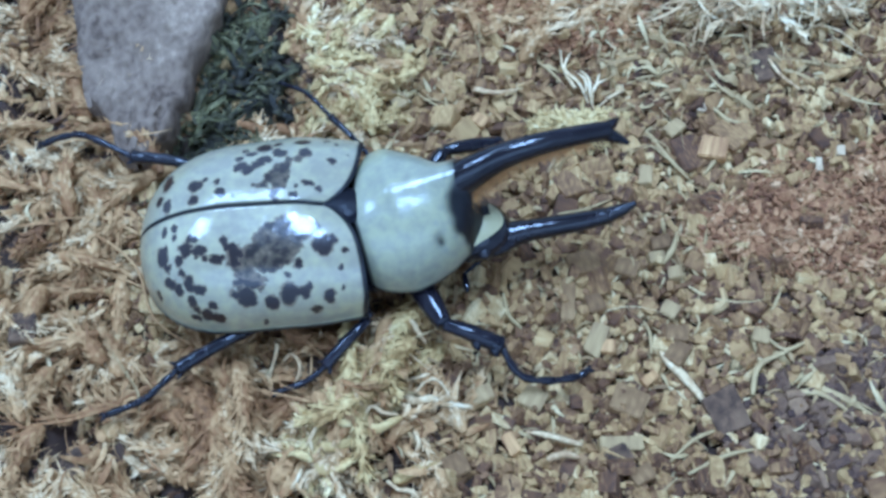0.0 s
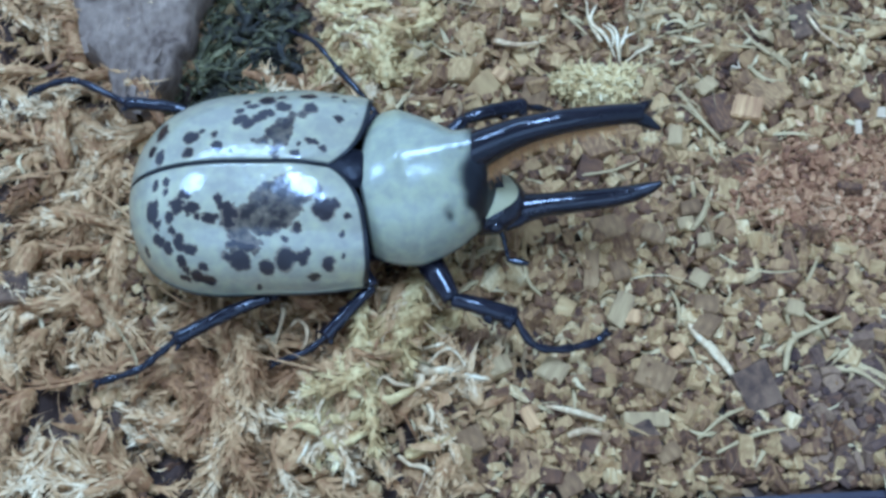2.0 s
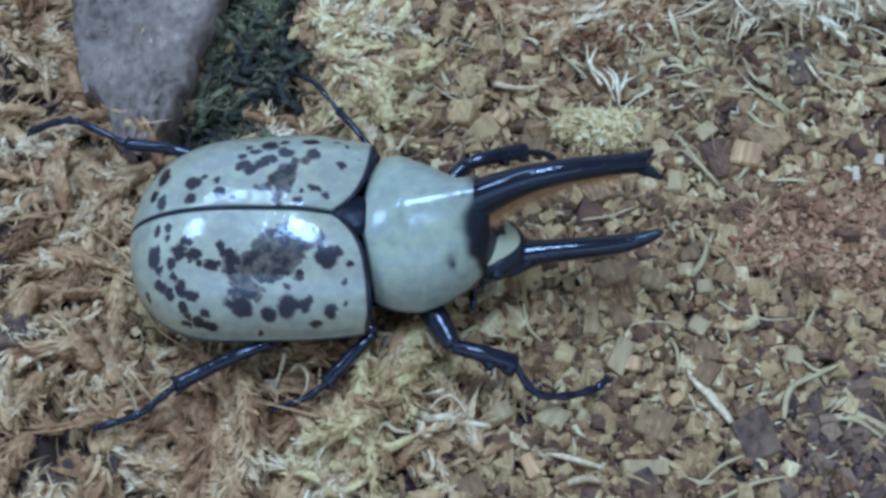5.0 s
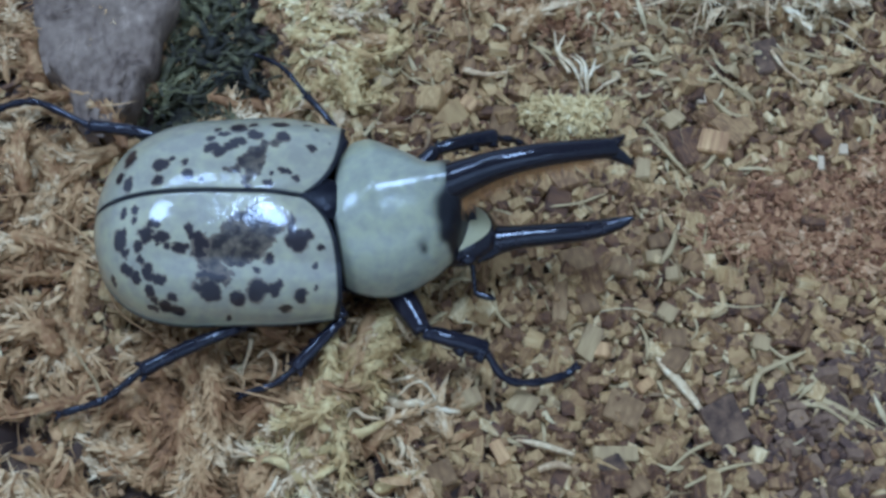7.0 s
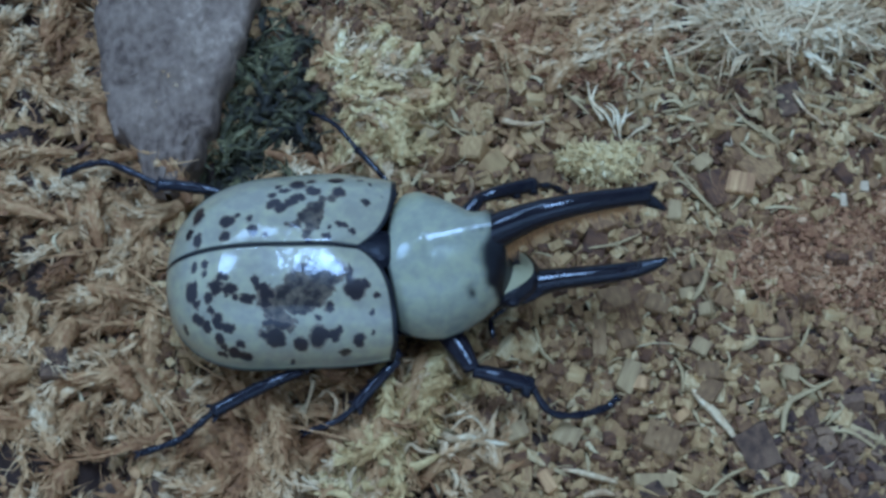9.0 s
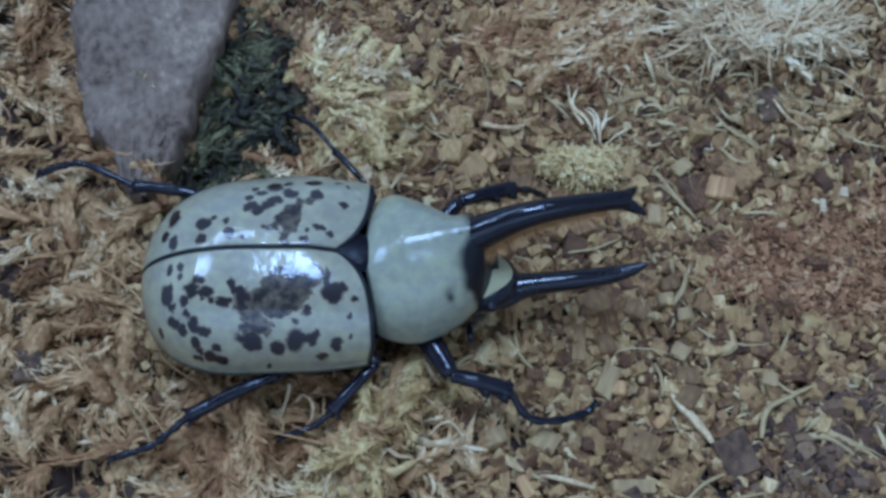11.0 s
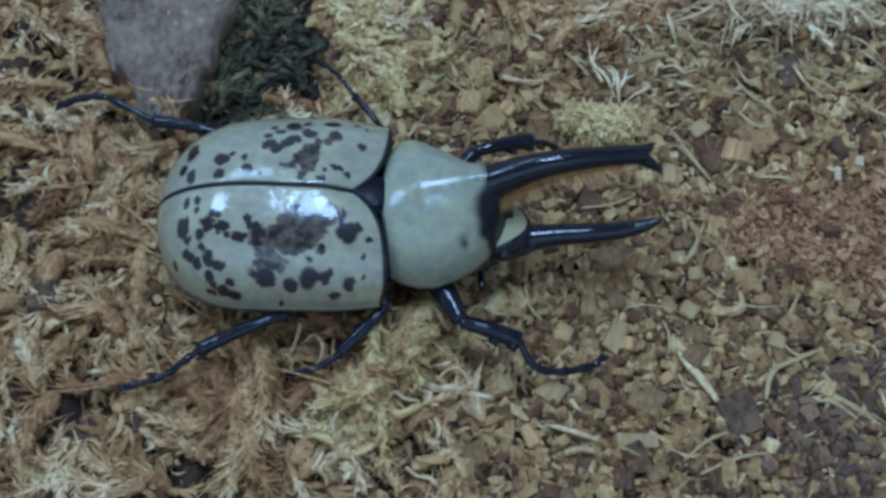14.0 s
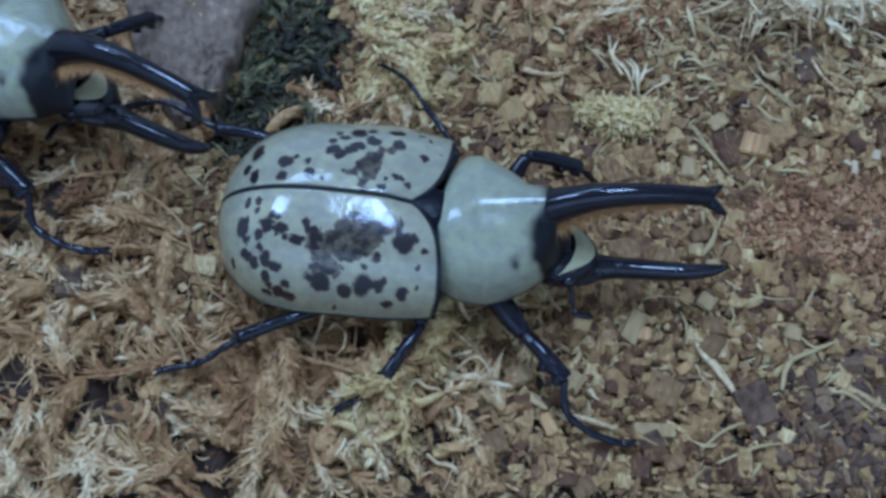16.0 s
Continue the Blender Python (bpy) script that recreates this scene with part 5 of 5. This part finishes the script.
# larger husk pieces that lie on top
for place, size, mat in (
    ((5.9, 22.8), (2.2, 1.9, 1.6), YELLOW_WOOD), ((11.3, -17.1), (3.2, 2.8, 1.8), PALE_WOOD), ((20.9, -10.3), (2.0, 1.8, 1.5), YELLOW_WOOD),
    ((29.5, -9.2), (3.0, 2.2, 1.6), BROWN_WOOD), ((29.3, -11.8), (2.6, 3.2, 1.5), BROWN_WOOD), ((40.0, -9.6), (2.4, 1.9, 1.4), PALE_WOOD), ((25.7, -14.8), (2.3, 1.3, 1.2), YELLOW_WOOD),
    ((12.7, -30.6), (2.8, 2.4, 1.6), BROWN_WOOD), ((8.5, -23.1), (1.6, 2.9, 1.4), YELLOW_WOOD), ((21.2, -24.6), (3.0, 2.6, 1.5), DARK_WOOD), ((23.9, -27.1), (2.8, 2.0, 1.5), BROWN_WOOD),
    ((1.5, -25.7), (3.2, 2.8, 1.8), BROWN_WOOD), ((4.8, -16.6), (3.4, 2.4, 1.7), PALE_WOOD), ((19.8, -4.4), (2.4, 2.6, 1.5), BROWN_WOOD), ((27.5, 13.2), (1.8, 2.9, 1.4), PALE_WOOD),
    ((32.0, 20.6), (3.0, 2.0, 1.5), PALE_WOOD), ((24.1, 0.1), (2.9, 2.4, 1.6), BROWN_WOOD), ((28.5, 3.3), (2.6, 1.9, 1.5), BROWN_WOOD), ((30.2, -0.9), (2.0, 1.8, 1.4), PALE_WOOD),
    ((-51.6, -7.8), (3.2, 4.2, 1.8), DARK_WOOD), ((-48.2, -13.5), (1.8, 3.6, 1.4), BROWN_WOOD), ((-32.9, -16.3), (3.6, 3.8, 1.8), BROWN_WOOD), ((-37.6, -21.7), (5.0, 3.4, 1.8), BROWN_WOOD), ((-44.9, -24.3), (3.6, 4.0, 1.8), DARK_WOOD),
):
    kind_of = {BROWN_WOOD: "brown husk chunk lying on the litter", PALE_WOOD: "pale tan husk cube on the litter", YELLOW_WOOD: "yellow husk splinter on the litter", DARK_WOOD: "dark bark chunk half sunk in litter"}[mat]
    block("husk_chunk", (*place, 0.8 if place[0] > -20 else 1.4), size, (rng.uniform(-9, 9), rng.uniform(-9, 9), rng.uniform(-40, 40)), mat, kind_of, seed=int(place[0] * 10) + 900)

# crumbs coloured darker, standing in for shade at the tray's front corner
n = 1300
stuff("dark_crumbs", *lay_chips(scatter(n, lambda x, y: near(x, y, 60, -23, 27, 17), 20, 82, -37, 10), np.clip(rng.lognormal(0.25, 0.35, n), 0.6, 3.0), 30, (-0.2, 0.75), (0.4, 1.0), (0.3, 0.6)), SHADE_CRUMB, "dark damp husk crumbs near the tray rim", "crumbs", False)


# ---- what moves ----
def bend_leg(name, foot):
    """Poses of femur and tibia, in the beetle's space, that set the foot down at a place."""
    joints = LEGS[name][0]
    hip, knee, tip = (Vector(joints[k]) * MM for k in (0, 1, -1))
    one, two = (knee - hip).length, (tip - knee).length
    way = foot - hip
    reach = min(max(way.length, abs(one - two) * 1.05), (one + two) * 0.995)
    way = way.normalized()
    along = (one * one - two * two + reach * reach) / (2 * reach)
    side = (knee - hip) - way * (knee - hip).dot(way)
    bent = hip + way * along + side.normalized() * math.sqrt(max(one * one - along * along, 0))
    end = hip + way * reach
    upper = Matrix.Translation(hip) @ (knee - hip).rotation_difference(bent - hip).to_matrix().to_4x4()
    lower = Matrix.Translation(bent) @ (tip - knee).rotation_difference(end - bent).to_matrix().to_4x4()
    return upper, lower


def motions():
    # the first beetle: a shift at the start, stillness, then a step forward and a turn
    rows = [(0.0, -12.98, 1.62, -0.5, -0.5, -0.6, 2.4), (0.2, -13.8, 1.3, -0.4, 0, -0.9, 0.8), (0.5, -14.5, 1.04, -0.3, 0.2, -1.0, -0.8), (1.0, -14, 1, 0, 0, 0, 0), (1.5, -14, 1, 0, 0, 0, 0), (14.0, -14, 1, 0, 0, 0, 0),
            (14.5, -13.16, 1.59, 0.0, -0.5, -2.6, 0.9), (15.0, -12.2, 1.22, 0, -0.5, -2.7, -1.5), (15.5, -9.81, -1.82, 0.9, 0.4, -0.8, -4.1), (15.7, -9.5, -1.6, 0.6, 0.3, -1.0, -4.3), (16.0, -9.4, -1.48, 0.4, 0.2, -1.2, -4.5)]
    body_poses = [(t, pose(x * MM, y * MM, z * MM, rx, ry, rz)) for t, x, y, z, rx, ry, rz in rows]
    walk(beetle, body_poses)
    nods = [(0.0, 13.0, -1.5), (0.2, 13.5, 2.0), (0.5, 14.0, 5.0), (1.0, 11.5, 0), (14.0, 11.5, 0), (14.5, 11.0, -1.5), (15.0, 10.5, -2.5), (15.5, 7.6, -1.0), (16.0, 7.8, -1.5)]
    walk(shield, [(t, pose(*(c * MM for c in PRON_PIVOT), 0, nod, turn)) for t, turn, nod in nods])
    bows = [(0.0, 14.6, -0.2, 7.6, 0, 0), (14.0, 14.6, -0.2, 7.6, 0, 0), (14.5, 14.8, -0.2, 7.6, 3, 1), (15.0, 15.2, -0.4, 7.5, 1, 2), (15.5, 15.9, -0.6, 7.3, -1, 6), (16.0, 15.9, -0.6, 7.3, -1, 6)]
    walk(head, [(t, pose(x * MM, y * MM, z * MM, 0, bow, turn)) for t, x, y, z, turn, bow in bows])
    # the near antenna feels about, folds under the head and comes out again
    feeler = [o for o in head.children if o.name.startswith("antenna") and o.location.y < 0][0]
    folds = [(0.0, -75), (1.6, -75), (1.9, 0), (2.1, 0), (2.5, -35), (2.7, -80), (6.0, -80), (6.4, 0), (6.8, -4), (7.5, -28), (8.2, -75), (14.4, -75), (14.8, -12), (15.2, 0), (16.0, 3)]
    walk(feeler, [(t, pose(4.6 * MM, -2.4 * MM, -1.4 * MM, 0, 0, a)) for t, a in folds])
    # where each foot stands in the place, by time
    feet = {
        "front_right": [(0.0, 18.0, -14.2), (0.5, 17.2, -13.6), (1.0, 17.3, -13.2), (14.0, 17.3, -13.2), (14.5, 14.6, -11.2), (15.0, 13.5, -12.6), (15.5, 18.8, -27.0), (16.0, 18.7, -25.6)],
        "middle_right": [(0.0, -19.6, -16.8), (1.0, -20.5, -17.1), (14.0, -20.5, -17.1), (15.0, -19.8, -17.6), (15.5, -17.4, -23.4), (16.0, -17.2, -23.2)],
        "hind_right": [(0.0, -40.3, -19.4), (14.5, -40.3, -19.4), (15.5, -41.6, -20.2), (16.0, -41.9, -20.4)],
        "front_left": [(0.0, 13.0, 15.6), (14.0, 13.0, 15.6), (15.0, 15.0, 15.0), (15.5, 15.2, 8.6), (16.0, 15.2, 8.6)],
        "middle_left": [(0.0, -21.2, 28.7), (14.5, -21.2, 28.7), (15.2, -14.0, 26.5), (16.0, -14.0, 26.5)],
        "hind_left": [(0.0, -52.8, 18.8), (14.5, -52.8, 18.8), (16.0, -51.8, 18.0)],
    }
    for name, bones in legs.items():
        track = feet[name]
        rows = {"femur": [], "tibia": []}
        for t, m in body_poses:
            fx = np.interp(t, [r[0] for r in track], [r[1] for r in track])
            fy = np.interp(t, [r[0] for r in track], [r[2] for r in track])
            rest = max(LEGS[name][0][-1][2], float(height(fx, fy) + 1.2 + 4.5 * ridge(fx, fy) + 1.0 * mossy(fx, fy)))
            foot = m.inverted() @ Vector((fx * MM, fy * MM, rest * MM))
            upper, lower = bend_leg(name, foot)
            rows["femur"].append((t, upper))
            rows["tibia"].append((t, lower))
        walk(bones[0], rows["femur"])
        walk(bones[1], rows["tibia"])
    # the second beetle comes in past the bark
    path = [(0.0, -134, 46, 0, 0, -18), (12.0, -134, 46, 0, 0, -18), (14.0, -124, 42, 0, 0, -18), (14.8, -113, 31, 0, 3, -18), (15.0, -105, 29.0, 0, 5, -18), (15.1, -81.0, 28.6, 0, 6, -18), (15.2, -75.4, 31.9, 0, 6, -17.3), (15.3, -75.0, 31.2, 0, 6, -15.4), (15.4, -73.8, 29.8, 0, 5, -12.5),
            (15.5, -74.3, 29.9, 0, 5.4, -8.6), (15.6, -73.0, 26.5, -2, 2.5, -17), (15.7, -70.3, 21.7, -5, -0.6, -25.8), (15.8, -69.8, 22.4, -5, -1.2, -27.1), (16.0, -68.1, 22.3, -6, -0.7, -27.4)]
    walk(second, [(t, pose(x * MM, y * MM, 1.0 * MM, rx, ry, a)) for t, x, y, rx, ry, a in path])
    shield_2, head_2, legs_2 = parts_of(second)
    walk(shield_2, [(t, pose(*(c * MM for c in PRON_PIVOT), 0, nod, 2.5)) for t, nod in ((0.0, 3.4), (15.5, 3.4), (15.7, -2.7), (16.0, -4.0))])
    walk(head_2, [(t, pose(x * MM, 0.9 * MM, 7.6 * MM, 0, b, a)) for t, x, a, b in ((0.0, 11.4, 2, 12), (15.2, 11.4, 2, 12), (15.5, 11.4, 4, 11), (15.7, 14.2, -3, 0), (16.0, 14.6, -2, 1))])
    times = [0.0, 12.0] + [12.0 + 0.2 * k for k in range(1, 21)]
    for k, (name, bones) in enumerate(zip(LEGS, legs_2)):
        rest = Vector(LEGS[name][0][-1]) * MM
        rows = {"femur": [], "tibia": []}
        for t in times:
            stride = 0 if t <= 12 or t > 15.85 else 3.0 * math.sin(9 * t + math.pi * (k % 2) + k)
            tucked = Vector((-19.0, 8.0, 2.0)) * MM if name == "front_right" and t < 15.7 else Vector((-9.0, 5.0, 0.0)) * MM if name == "front_left" else Vector()
            upper, lower = bend_leg(name, rest + tucked + Vector((stride - 1.0, 0, abs(stride) * 0.3)) * MM)
            rows["femur"].append((t, upper))
            rows["tibia"].append((t, lower))
        walk(bones[0], rows["femur"])
        walk(bones[1], rows["tibia"])


motions()
